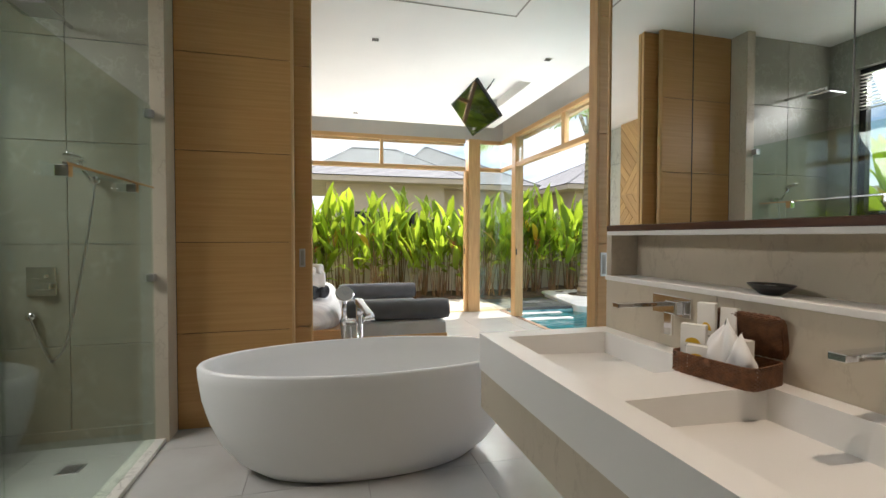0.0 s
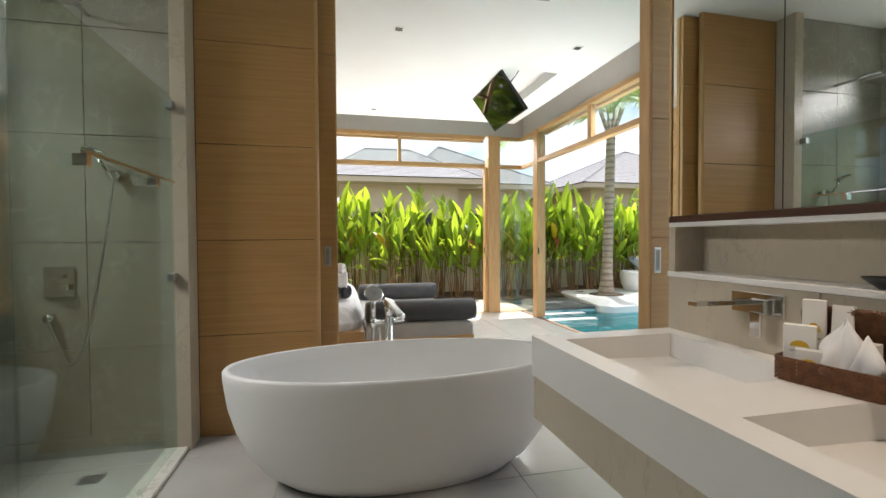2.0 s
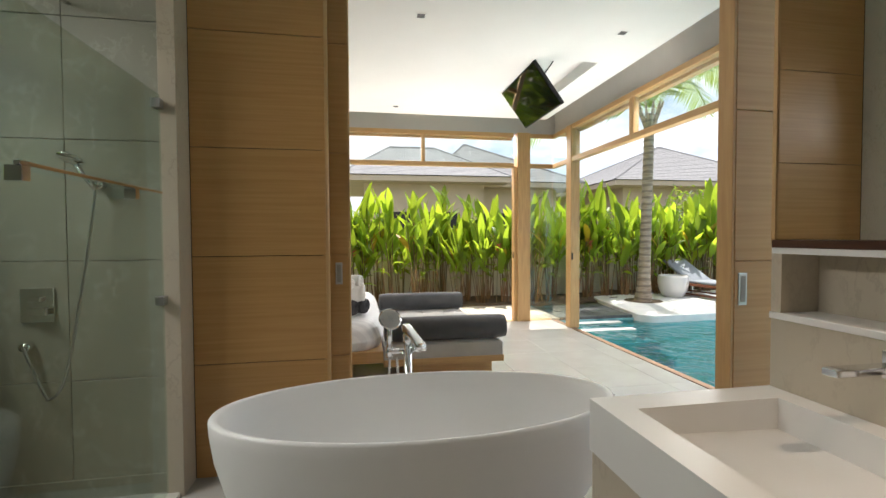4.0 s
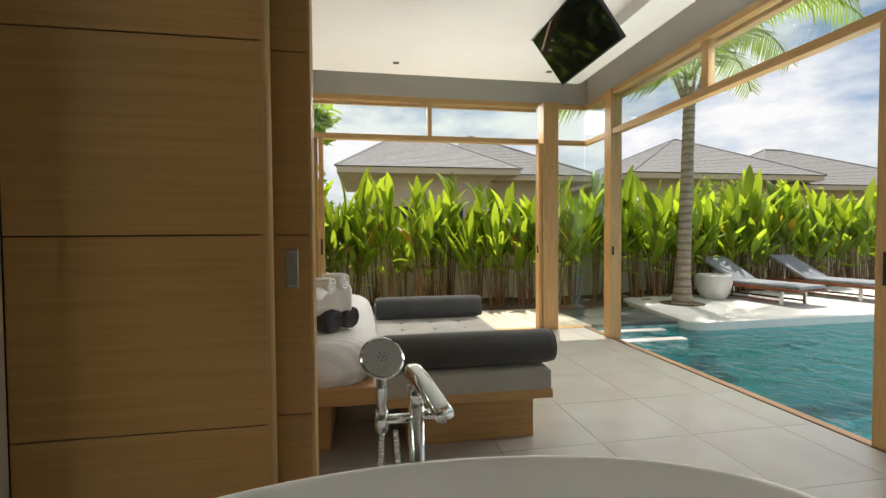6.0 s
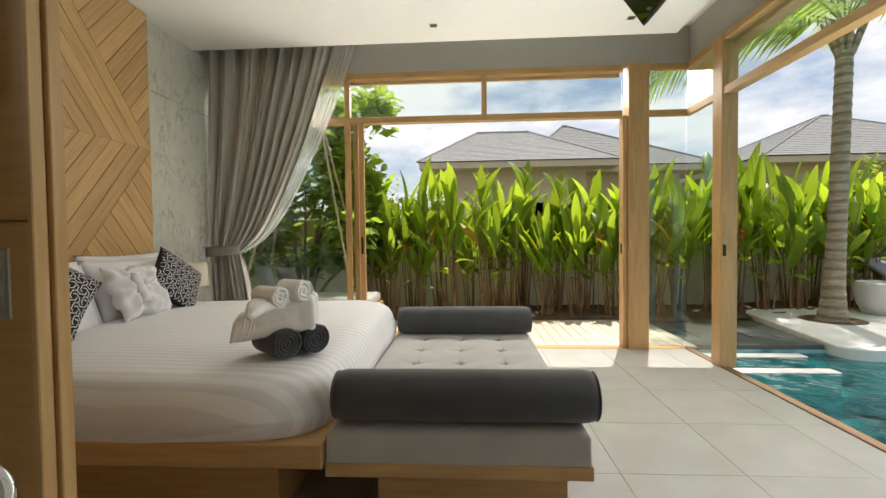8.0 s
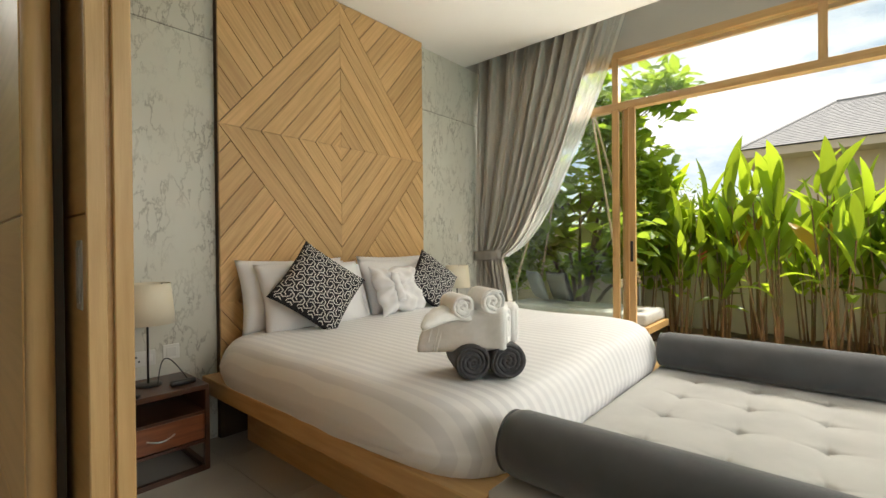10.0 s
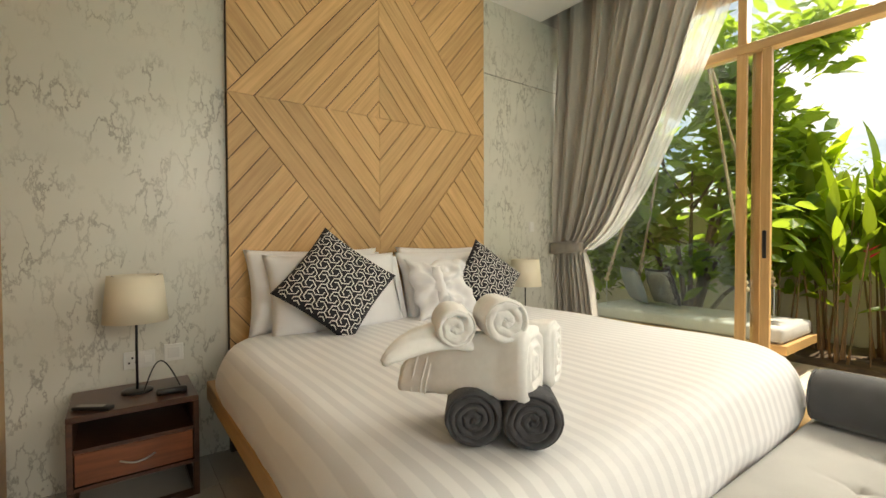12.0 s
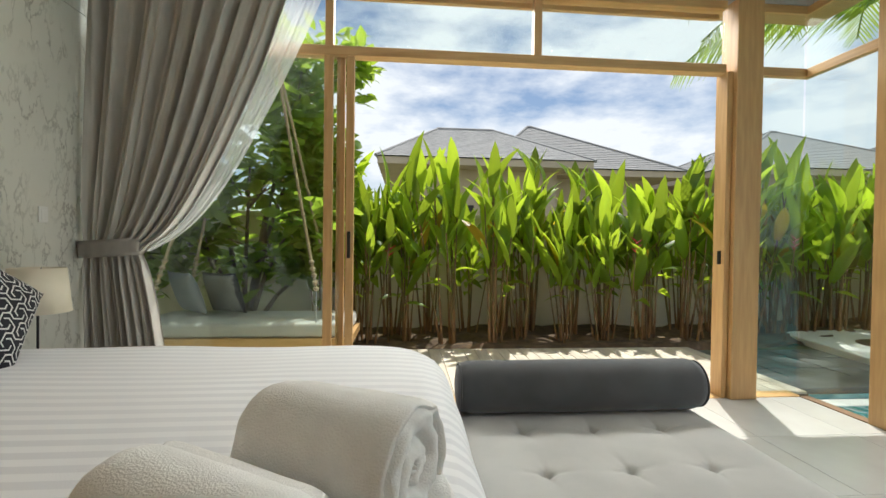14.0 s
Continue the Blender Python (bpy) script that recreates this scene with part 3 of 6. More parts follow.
part("door_pull", block(X1 - 0.046, X1 - 0.034, 3.705, 3.725, 0.93, 1.12, 0.003), "black", wE)
part("door_catch", block(X1 - 0.048, X1 - 0.04, 6.46, 6.5, 0.99, 1.09), "black", wE)
for y0, y1, z0, z1 in ((5.13, 6.52, RAIL[1], HEAD[0]), (3.74, 5.05, RAIL[1], HEAD[0]), (2.38, 3.66, RAIL[1], HEAD[0]), (2.15, 3.69, 0.07, RAIL[0]), (6.67, Y1 + 0.03, RAIL[1], HEAD[0]), (6.67, Y1 + 0.03, 0.02, RAIL[0])):
    part("pane", block(X1 - 0.016, X1 - 0.01, y0, y1, z0, z1), "glass", wE).visible_shadow = False
part("sill", block(X1 - 0.045, X1 + 0.03, 2.15, Y1 - 0.01, -0.03, 0.006), "sill", wE)
setting("corner_post", block(X1 - 0.05, X1 + 0.09, 6.52, 6.67, 0, HEAD[1], 0.004), "oak_v", "oak clad post beside the pool door", "post")

# ---- bathroom things ----
GY0, GY1 = 1.69, 2.965
sg = thing("shower_screen", "clear glass shower screen with chrome clips and towel bar", "shower screen")
part("pane", block(-1.234, -1.224, GY0, 2.985, 0.026, 2.05, 0.001), "shower_glass", sg).visible_shadow = False
part("near_pane", block(-1.234, -1.224, 0.62, GY0 - 0.01, 0.026, 2.05, 0.001), "shower_glass", sg).visible_shadow = False
for z in (1.02, 2.0):
    part("clip", block(-1.25, -1.208, 2.94, 2.988, z - 0.022, z + 0.022, 0.002), "steel", sg)
rb = bmesh.new()
box(rb, -1.196, -1.178, 1.98, 2.88, 1.545, 1.557, 0.002)
tb = part("towel_bar", rb, "chrome", sg)
for y in (2.005, 2.64):
    part("bar_post", block(-1.224, -1.178, y - 0.018, y + 0.018, 1.5, 1.545, 0.002), "chrome", tb)

# tub: an egg-shaped bowl on the floor
def tub_profile():
    outer = [(0.6, 0.0), (0.67, 0.012), (0.78, 0.08), (0.87, 0.18), (0.935, 0.3), (0.975, 0.42), (0.995, 0.54), (0.998, 0.588), (0.988, 0.6)]
    inner = [(0.965, 0.6), (0.955, 0.592), (0.93, 0.53), (0.86, 0.36), (0.76, 0.22), (0.6, 0.15), (0.3, 0.13), (0.0, 0.128)]
    return outer + inner


tbm = lathe(bmesh.new(), tub_profile(), 72, 0.9, 0.41)
tub = thing("bathtub", "freestanding oval matt white bathtub on the tiled floor", "bathtub", at=pose(0.035, 2.5, 0))
body = part("tub_body", tbm, "tub", tub, smooth=True)
part("drain_cap", lathe(bmesh.new(), [(0.034, 0.0), (0.034, 0.008), (0.028, 0.012), (0.0, 0.012)], 24), "chrome", tub, at=pose(0, 0, 0.129))

# wash-stand: white slab with two sunken basins, stone apron
CX0, CX1, CZ = 0.435, 1.06, 0.85
cnt = thing("washstand_counter", "white solid wash-stand slab with two rectangular basins", "wash-stand")
B = [(1.08, 1.65), (0.33, 0.90), (-0.42, 0.15)]
BX0, BX1, BD = 0.525, 0.985, 0.082
part("front_rim", block(CX0, BX0, Y0, 1.75, 0.696, CZ), "solid", cnt)
part("back_rim", block(BX1, CX1 - 0.002, Y0, 1.75, 0.696, CZ), "solid", cnt)
ys = [1.75] + [v for b in B for v in (b[1], b[0])] + [Y0]
for a, b in zip(ys[0::2], ys[1::2]):
    part("deck_slab", block(BX0, BX1, b, a, 0.696, CZ), "solid", cnt)
for y0, y1 in B:
    bm = bmesh.new()
    v = [bm.verts.new(c) for c in ((BX0, y0, CZ - BD + 0.005), (BX1, y0, CZ - BD - 0.012), (BX1, y1, CZ - BD - 0.012), (BX0, y1, CZ - BD + 0.005))]
    bm.faces.new(v)
    part("basin_floor", bm, "solid", cnt)
part("apron", block(CX0 + 0.006, CX1 - 0.002, Y0, 1.744, 0.53, 0.695), "stone", cnt, "beige stone apron")


def wall_tap(y):
    t = thing("wall_tap", "chrome wall-mounted basin tap with a flat spout", "tap", "wash-stand taps", at=pose(XW, y, 1.01))
    part("plate", block(-0.012, 0.0, -0.095, 0.095, -0.036, 0.036, 0.002), "chrome", t)
    part("spout", block(-0.2, -0.012, 0.05, 0.088, -0.012, 0.006, 0.002), "chrome", t)
    l = part("lever", block(-0.05, -0.012, -0.062, -0.012, -0.028, 0.022, 0.003), "chrome", t)
    part("lever_grip", block(-0.058, -0.046, -0.056, -0.018, -0.1, -0.02, 0.002), "chrome", l)


for y in (1.335, 0.575, -0.18):
    wall_tap(y)

# ---- bedroom things ----
BY0, BY1, BEX = 4.08, 6.09, -0.085
bed = thing("bed", "wide oak platform bed with a striped white duvet", "bed", at=pose(0, 0, 0))
part("platform", block(-2.1, BEX, BY0, BY1, 0.326, 0.42, 0.004), "oak_h", bed)
part("plinth", block(-2.0, -0.35, BY0 + 0.22, BY1 - 0.22, 0.0, 0.326), "oak_h", bed)


def duvet_bm():
    """A rounded slab with soft edges that hang over the platform."""
    cx, cy, hx, hy = (-2.1 + BEX) / 2, (BY0 + BY1) / 2, (BEX + 2.1) / 2, (BY1 - BY0) / 2
    bm = bmesh.new()
    nu, nr = 120, 16
    prof = [(0.0, 0.672), (0.3, 0.672), (0.6, 0.67), (0.8, 0.668), (0.88, 0.663), (0.93, 0.65), (0.965, 0.625), (0.99, 0.585), (1.008, 0.535), (1.018, 0.495), (1.014, 0.465), (1.002, 0.43), (0.994, 0.408), (0.97, 0.404)]

    def fn(u, v):
        k = v * (len(prof) - 1)
        i = min(int(k), len(prof) - 2)
        f = k - i
        s = prof[i][0] * (1 - f) + prof[i + 1][0] * f
        z = prof[i][1] * (1 - f) + prof[i + 1][1] * f
        a = 2 * math.pi * u
        c, d = math.cos(a), math.sin(a)
        n = 7.0
        rr = (abs(c) ** n + abs(d) ** n) ** (-1 / n)
        x, y = cx + s * hx * c * rr, cy + s * hy * d * rr
        edge = max(0.0, (s - 0.85) / 0.15)
        w = noise.noise((x * 5, y * 5, z * 2.0)) * 0.012 * edge
        z += noise.noise((x * 1.7, y * 1.7, 3.0)) * 0.012 + 0.028 * max(0.0, min(1.0, (y - 4.9) / 0.6)) * (1 if z > 0.6 else max(0.0, (z - 0.45) / 0.15)) - 0.012 * math.exp(-((x + 0.45) / 0.4) ** 2 - ((y - 4.5) / 0.45) ** 2) * (1 if z > 0.5 else 0) + (0.02 * noise.noise((x * 3.1, y * 3.1, 9)) if z < 0.45 else 0)
        return (max(x + c * w, -2.115), y + d * w, z)
    sheet(bm, fn, nu, 42, close_u=True)
    return bm


def stripe_linen():
    m = M["linen"].copy()
    m.name = "striped_white_linen"
    n, l = m.node_tree.nodes, m.node_tree.links
    p = n["Principled BSDF"]
    src = p.inputs["Base Color"].links[0].from_socket
    co, sep, mul, sn, gt, mix = n.new("ShaderNodeTexCoord"), n.new("ShaderNodeSeparateXYZ"), n.new("ShaderNodeMath"), n.new("ShaderNodeMath"), n.new("ShaderNodeMapRange"), n.new("ShaderNodeMix")
    l.new(co.outputs["Object"], sep.inputs["Vector"])
    mul.operation, sn.operation = "MULTIPLY", "SINE"
    mul.inputs[1].default_value = 2 * math.pi / 0.052
    l.new(sep.outputs["Y"], mul.inputs[0])
    l.new(mul.outputs["Value"], sn.inputs[0])
    gt.inputs["From Min"].default_value, gt.inputs["From Max"].default_value = -0.15, 0.15
    l.new(sn.outputs["Value"], gt.inputs["Value"])
    mix.data_type = "RGBA"
    l.new(gt.outputs["Result"], mix.inputs["Factor"])
    l.new(src, mix.inputs["A"])
    mix.inputs["B"].default_value = (0.7, 0.7, 0.72, 1)
    l.new(mix.outputs["Result"], p.inputs["Base Color"])
    rg = n.new("ShaderNodeMapRange")
    rg.inputs["To Min"].default_value, rg.inputs["To Max"].default_value = 0.9, 0.55
    l.new(gt.outputs["Result"], rg.inputs["Value"])
    l.new(rg.outputs["Result"], p.inputs["Roughness"])
    return m


M["striped"] = stripe_linen()
part("duvet", duvet_bm(), "striped", bed, "white satin-striped duvet", smooth=True)

# bench at the foot of the bed
bench = thing("foot_bench", "low oak bench with a tufted light grey cushion", "bench")
part("seat_board", block(-0.083, 0.925, 4.11, 5.95, 0.283, 0.337, 0.003), "oak_h", bench)
part("base", block(0.09, 0.86, 4.256, 5.82, 0.0, 0.283, 0.002), "oak_h", bench)
TUFTS = [(x, y) for x in (0.155, 0.415, 0.675) for y in (4.455, 4.755, 5.055, 5.353, 5.645)]


def bench_cushion():
    bm = bmesh.new()
    x0, x1, y0, y1 = -0.078, 0.915, 4.115, 5.945

    def top(x, y):
        z = 0.462
        for a, b in TUFTS:
            d = math.hypot(x - a, y - b)
            z -= 0.026 * math.exp(-(d / 0.018) ** 2) + 0.012 * math.exp(-(d / 0.09) ** 2)
            if d < 0.16:
                z -= 0.013 * math.exp(-d / 0.04) * abs(math.cos(2 * math.atan2(y - b, x - a) + 0.4 * math.sin(9 * a + 5 * b))) ** 14
        e = min(x - x0, x1 - x, y - y0, y1 - y)
        return z - 0.02 * math.exp(-(e / 0.015) ** 1)
    sheet(bm, lambda u, v: (x0 + u * (x1 - x0), y0 + v * (y1 - y0), top(x0 + u * (x1 - x0), y0 + v * (y1 - y0))), 150, 260)
    vs = [bmv for bmv in bm.edges if bmv.is_boundary]
    r = bmesh.ops.extrude_edge_only(bm, edges=vs)["geom"]
    for g in r:
        if isinstance(g, bmesh.types.BMVert):
            g.co.z = 0.337
    return bm


cu = part("cushion", bench_cushion(), "light_grey", bench, "tufted light grey seat cushion", smooth=True)
for a, b in TUFTS:
    part("tuft_button", lathe(bmesh.new(), [(0.009, -0.002), (0.008, 0.003), (0.0, 0.005)], 10), "light_grey", cu, at=pose(a, b, 0.423))


def bolster(y, mid, h):
    t = thing("bolster", "charcoal grey cylindrical bolster on the foot bench", "bolster", "bench bolsters", at=pose(mid, y, 0.561, 0, 90, 0))
    r = 0.1
    part("cover", lathe(bmesh.new(), [(0.0, -h), (0.05, -h), (0.08, -h + 0.006), (0.092, -h + 0.02), (r, -h + 0.05), (r + 0.002, 0), (r, h - 0.05), (0.092, h - 0.02), (0.08, h - 0.006), (0.05, h), (0.0, h)], 40), "charcoal", t, smooth=True)
    for s in (-1, 1):
        b = bmesh.new()
        ring = [Vector((0.09 * math.cos(a), 0.09 * math.sin(a), s * (h - 0.012))) for a in [2 * math.pi * i / 32 for i in range(33)]]
        tube(b, ring, 0.004, 6)
        part("piping", b, "charcoal", t, smooth=True)


bolster(4.225, 0.447, 0.522)
bolster(5.81, 0.435, 0.502)

# headboard: planks in concentric diamonds, cross-laid planks in the corners
HB_Y, HB_Z, HB_W, HB_S, HB_D = 5.10, 1.93, 0.90, 1.21, 0.905


def clip(poly, a, b, c):
    """The part of a convex outline where a*u + b*v <= c."""
    out = []
    for (p, q) in zip(poly, poly[1:] + poly[:1]):
        dp, dq = a * p[0] + b * p[1] - c, a * q[0] + b * q[1] - c
        if dp <= 0:
            out.append(p)
        if dp * dq < 0:
            f = dp / (dp - dq)
            out.append((p[0] + f * (q[0] - p[0]), p[1] + f * (q[1] - p[1])))
    return out


def plank(parent, poly, mat):
    if len(poly) < 3:
        return
    area = sum(p[0] * q[1] - q[0] * p[1] for p, q in zip(poly, poly[1:] + poly[:1])) / 2
    if abs(area) < 4e-4:
        return
    bm = bmesh.new()
    cu_, cv_ = sum(p[0] for p in poly) / len(poly), sum(p[1] for p in poly) / len(poly)
    x = -2.121 + random.uniform(-0.0015, 0.0015)
    front = [bm.verts.new((x, HB_Y + u, HB_Z + HB_S * v)) for u, v in poly]
    back = [bm.verts.new((-2.14, HB_Y + u, HB_Z + HB_S * v)) for u, v in poly]
    f = bm.faces.new(front)
    for i in range(len(poly)):
        bm.faces.new((front[i - 1], front[i], back[i], back[i - 1]))
    bmesh.ops.recalc_face_normals(bm, faces=bm.faces)
    part("plank", bm, mat, parent)


def plank_material(name, a, b, turn):
    m = material(name, a, b, rough=0.45, scale=3.0, vary=0.13, bump=0.15, bump_scale=40)
    for n in m.node_tree.nodes:
        if n.type == "MAPPING":
            n.vector_type = "TEXTURE"
            n.inputs["Rotation"].default_value = (turn, 0, 0)
            n.inputs["Scale"].default_value = (1, 1.0, 0.045)
    return m


M["plank_up"] = plank_material("light_oak_plank_rising", (0.65, 0.42, 0.195), (0.53, 0.325, 0.14), radians(50))
M["plank_down"] = plank_material("light_oak_plank_falling", (0.65, 0.42, 0.195), (0.53, 0.325, 0.14), radians(-50))
hb = thing("headboard", "tall oak headboard of planks laid in concentric diamonds", "headboard")
VT, VB = (ZC - 0.002 - HB_Z) / HB_S, (0.43 - HB_Z) / HB_S
part("backing", block(X0, -2.14, HB_Y - HB_W, HB_Y + HB_W, 0.0, ZC - 0.001), "dark_gap", hb)
G = 0.0033
rings = [0.0, 0.09, 0.227, 0.36, 0.496, 0.633, 0.768, HB_D]
for su in (-1, 1):
    for sv in (-1, 1):
        mat = "plank_down" if su * sv > 0 else "plank_up"
        for d0, d1 in zip(rings, rings[1:]):
            p = [(0.0, 0.0), (su * 1.2, 0.0), (su * 1.2, sv * 1.2), (0.0, sv * 1.2)]
            p = clip(clip(p, su, sv, d1 - G), -su, -sv, -d0 - G if d0 else 0)
            p = clip(clip(p, su, 0, HB_W), 0, sv, VT if sv > 0 else 99)
            p = clip(clip(p, -su, 0, -0.0006), 0, -sv, -0.0006)
            plank(hb, p, mat)
        cross = "plank_up" if su * sv > 0 else "plank_down"
        for k in range(-16, 17):
            q0, q1 = k * 0.144 + 0.03, (k + 1) * 0.144 + 0.03
            p = [(0.0, 0.0), (su * HB_W, 0.0), (su * HB_W, sv * HB_D), (0.0, sv * HB_D)]
            p = clip(clip(p, -su, -sv, -HB_D - G), 0, sv, VT if sv > 0 else 99)
            p = clip(clip(p, su, -sv, q1 - G), -su, sv, -q0 - G)
            plank(hb, p, cross)
            lim = VT if sv > 0 else -VB
            p2 = [(u, sv * 2 * HB_D - v) for u, v in p]
            plank(hb, clip(p2, 0, sv, lim), "plank_down" if cross == "plank_up" else "plank_up")
        for d0, d1 in zip(rings, rings[1:]):
            p = [(0.0, sv * 2 * HB_D), (su * 1.2, sv * 2 * HB_D), (su * 1.2, sv * 0.5), (0.0, sv * 0.5)]
            p = clip(clip(p, su, -sv, d1 - G - 2 * HB_D), -su, sv, 2 * HB_D - d0 - G)
            plank(hb, clip(clip(p, 0, sv, VT if sv > 0 else -VB), su, 0, HB_W), "plank_up" if su * sv > 0 else "plank_down")


# pillows and cushions
def pillow_bm(w, h, d, seed, wrinkle=0.006, power=3.2):
    """A stuffed square in the xz plane, pinched at its corners, y its thickness."""
    bm = bmesh.new()

    def side(s):
        def fn(u, v):
            a, b = 2 * u - 1, 2 * v - 1
            f = max(0.0, (1 - abs(a) ** power) * (1 - abs(b) ** power)) ** 0.55
            k = 1 - 0.07 * (1 - abs(b) ** 2) * abs(a) - 0.0
            k2 = 1 - 0.07 * (1 - abs(a) ** 2) * abs(b)
            n = noise.noise((a * 2.2 + seed, b * 2.2, s * 2.0)) * wrinkle * 2 + noise.noise((a * 6 + seed, b * 6, s)) * wrinkle
            return (a * w / 2 * k, s * (d / 2 * f + n * f), b * h / 2 * k2)
        return fn
    sheet(bm, side(1), 26, 26)
    sheet(bm, side(-1), 26, 26)
    bmesh.ops.remove_doubles(bm, verts=bm.verts, dist=0.002)
    bmesh.ops.recalc_face_normals(bm, faces=bm.faces)
    return bm


def pillow(x, y, z, w, h, d, tilt, seed, spin=0.0, face=90.0):
    t = thing("pillow", "plump white cotton pillow leaning on the headboard", "pillow", "bed pillows", at=pose(x, y, z, 0, 0, face) @ pose(0, 0, 0, tilt, 0, 0) @ pose(0, 0, 0, 0, spin, 0))
    p = part("case", pillow_bm(w, h, d, seed, 0.012), "linen", t, smooth=True)
    b = bmesh.new()
    box(b, w * 0.47, w * 0.52, -0.006, 0.006, -h * 0.44, h * 0.44, 0.003)
    part("hem", b, "linen", p)


for i, (yy, xx, zz, ti) in enumerate(((4.64, -2.0, 0.868, 12), (4.71, -1.88, 0.85, 20), (5.56, -2.0, 0.872, 12), (5.50, -1.88, 0.85, 20))):
    pillow(xx, yy, zz, 0.78, 0.46, 0.17, -ti, 3.1 * i)


def ruffled_cushion():
    """A soft white cushion knotted in the middle, its cloth drawn into deep folds."""
    bm = bmesh.new()
    w, h, d = 0.42, 0.36, 0.14

    def side(s):
        def fn(u, v):
            a, b = 2 * u - 1, 2 * v - 1
            f = max(0.0, (1 - abs(a) ** 3) * (1 - abs(b) ** 3)) ** 0.5
            knot = math.exp(-((a + 0.35) / 0.16) ** 2)
            ray_ = 0.5 + 0.5 * math.sin(7 * math.atan2(b, a + 0.35) + 2.5 * noise.noise((a * 2, b * 2, 4)))
            crease = 0.034 * ray_ * min(1.0, math.hypot(a + 0.35, b) * 2) + 0.02 * noise.noise((a * 4, b * 4, s * 3))
            edge = 1 + 0.06 * math.sin(b * 9 + 2 * a) * abs(a) ** 3 + 0.05 * math.sin(a * 11) * abs(b) ** 3
            return (a * w / 2 * edge, s * f * (d / 2 - 0.045 * knot * (1 - abs(b) ** 2) - crease + 0.03), b * h / 2 * edge * (1 - 0.22 * knot))
        return fn
    sheet(bm, side(1), 48, 40)
    sheet(bm, side(-1), 48, 40)
    bmesh.ops.remove_doubles(bm, verts=bm.verts, dist=0.002)
    bmesh.ops.recalc_face_normals(bm, faces=bm.faces)
    t = thing("knotted_cushion", "small white cotton cushion knotted into deep soft folds", "cushion", at=pose(-1.73, 5.32, 0.85, 0, 0, 90) @ pose(0, 0, 0, -26, 0, 0))
    p = part("cover", bm, "linen", t, smooth=True)
    k = bmesh.new()
    sheet(k, lambda u, v: (-0.074 + 0.03 * math.cos(2 * math.pi * u) * (1 + 0.2 * math.sin(6 * math.pi * v)), -0.075 + 0.03 * math.sin(2 * math.pi * u), (v - 0.5) * 0.2 * (1 + 0.1 * math.cos(4 * math.pi * u))), 24, 14, close_u=True)
    bmesh.ops.holes_fill(k, edges=[e for e in k.edges if e.is_boundary], sides=0)
    part("knot", k, "linen", p, smooth=True)


ruffled_cushion()


def hook_pattern(size, pitch, width):
    """Interlocking three-armed hooks on a triangular lattice: outlines of ribbons in a square of that size."""
    bars_ = []
    for i in range(-18, 19):
        for j in range(-18, 19):
            cx, cy = (i + 0.5 * j) * pitch, j * pitch * 0.866
            if max(abs(cx), abs(cy)) > size / 2 + pitch:
                continue
            for k in range(3):
                a = radians(120 * k + 90)
                p0 = Vector((cx, cy))
                p1 = p0 + Vector((math.cos(a), math.sin(a))) * pitch * 0.34
                b = a + radians(60)
                p2 = p1 + Vector((math.cos(b), math.sin(b))) * pitch * 0.5
                p3 = p2 + Vector((math.cos(b + radians(60)), math.sin(b + radians(60)))) * pitch * 0.22
                bars_.append((p0, p1))
                bars_.append((p1, p2))
                bars_.append((p2, p3))
    return bars_


def print_on(w, d, pitch, width, power=3.2):
    bm = bmesh.new()

    def lift(p, s):
        a, b = max(-1, min(1, p.x / (w / 2))), max(-1, min(1, p.y / (w / 2)))
        f = max(0.0, (1 - abs(a) ** power) * (1 - abs(b) ** power)) ** 0.55
        return (a * w / 2 * (1 - 0.07 * (1 - b * b) * abs(a)), s * (d / 2 * f + 0.0022), b * w / 2 * (1 - 0.07 * (1 - a * a) * abs(b)))
    for s in (-1, 1):
        for p0, p1 in hook_pattern(w, pitch, width):
            dr = (p1 - p0).normalized()
            n = Vector((-dr.y, dr.x)) * width / 2
            p1e = p1 + dr * width / 2
            for q in range(3):
                a, b = p0.lerp(p1e, q / 3), p0.lerp(p1e, (q + 1) / 3)
                if max(abs(a.x), abs(a.y), abs(b.x), abs(b.y)) > w / 2 * 0.965:
                    continue
                vs = [bm.verts.new(lift(v, s)) for v in (a - n, b - n, b + n, a + n)]
                bm.faces.new(vs if s < 0 else vs[::-1])
    return bm


M["navy"] = material("ink_navy_cotton", (0.016, 0.016, 0.024), (0.012, 0.012, 0.018), rough=0.85, scale=30, bump=0.2, bump_scale=400)
M["print"] = material("white_print", (0.72, 0.71, 0.68), (0.68, 0.67, 0.64), rough=0.85, scale=30)


def print_cushion(at, w=0.44, d=0.15, pitch=0.072, group="bed cushions", label="ink navy scatter cushion printed with white interlocking hooks", wid=0.0052):
    t = thing("scatter_cushion", label, "cushion", group, at=at)
    part("cover", pillow_bm(w, w, d, 5.0, 0.0), "navy", t, smooth=True)
    part("printed_pattern", print_on(w, d, pitch, wid), "print", t)


print_cushion(pose(-1.72, 4.63, 0.915, 0, 0, 78) @ pose(0, 0, 0, -24, 0, 0) @ pose(0, 0, 0, 0, 39, 0), w=0.46)
print_cushion(pose(-1.7, 5.66, 0.885, 0, 0, 84) @ pose(0, 0, 0, -22, 0, 0) @ pose(0, 0, 0, 0, 40, 0), w=0.40)


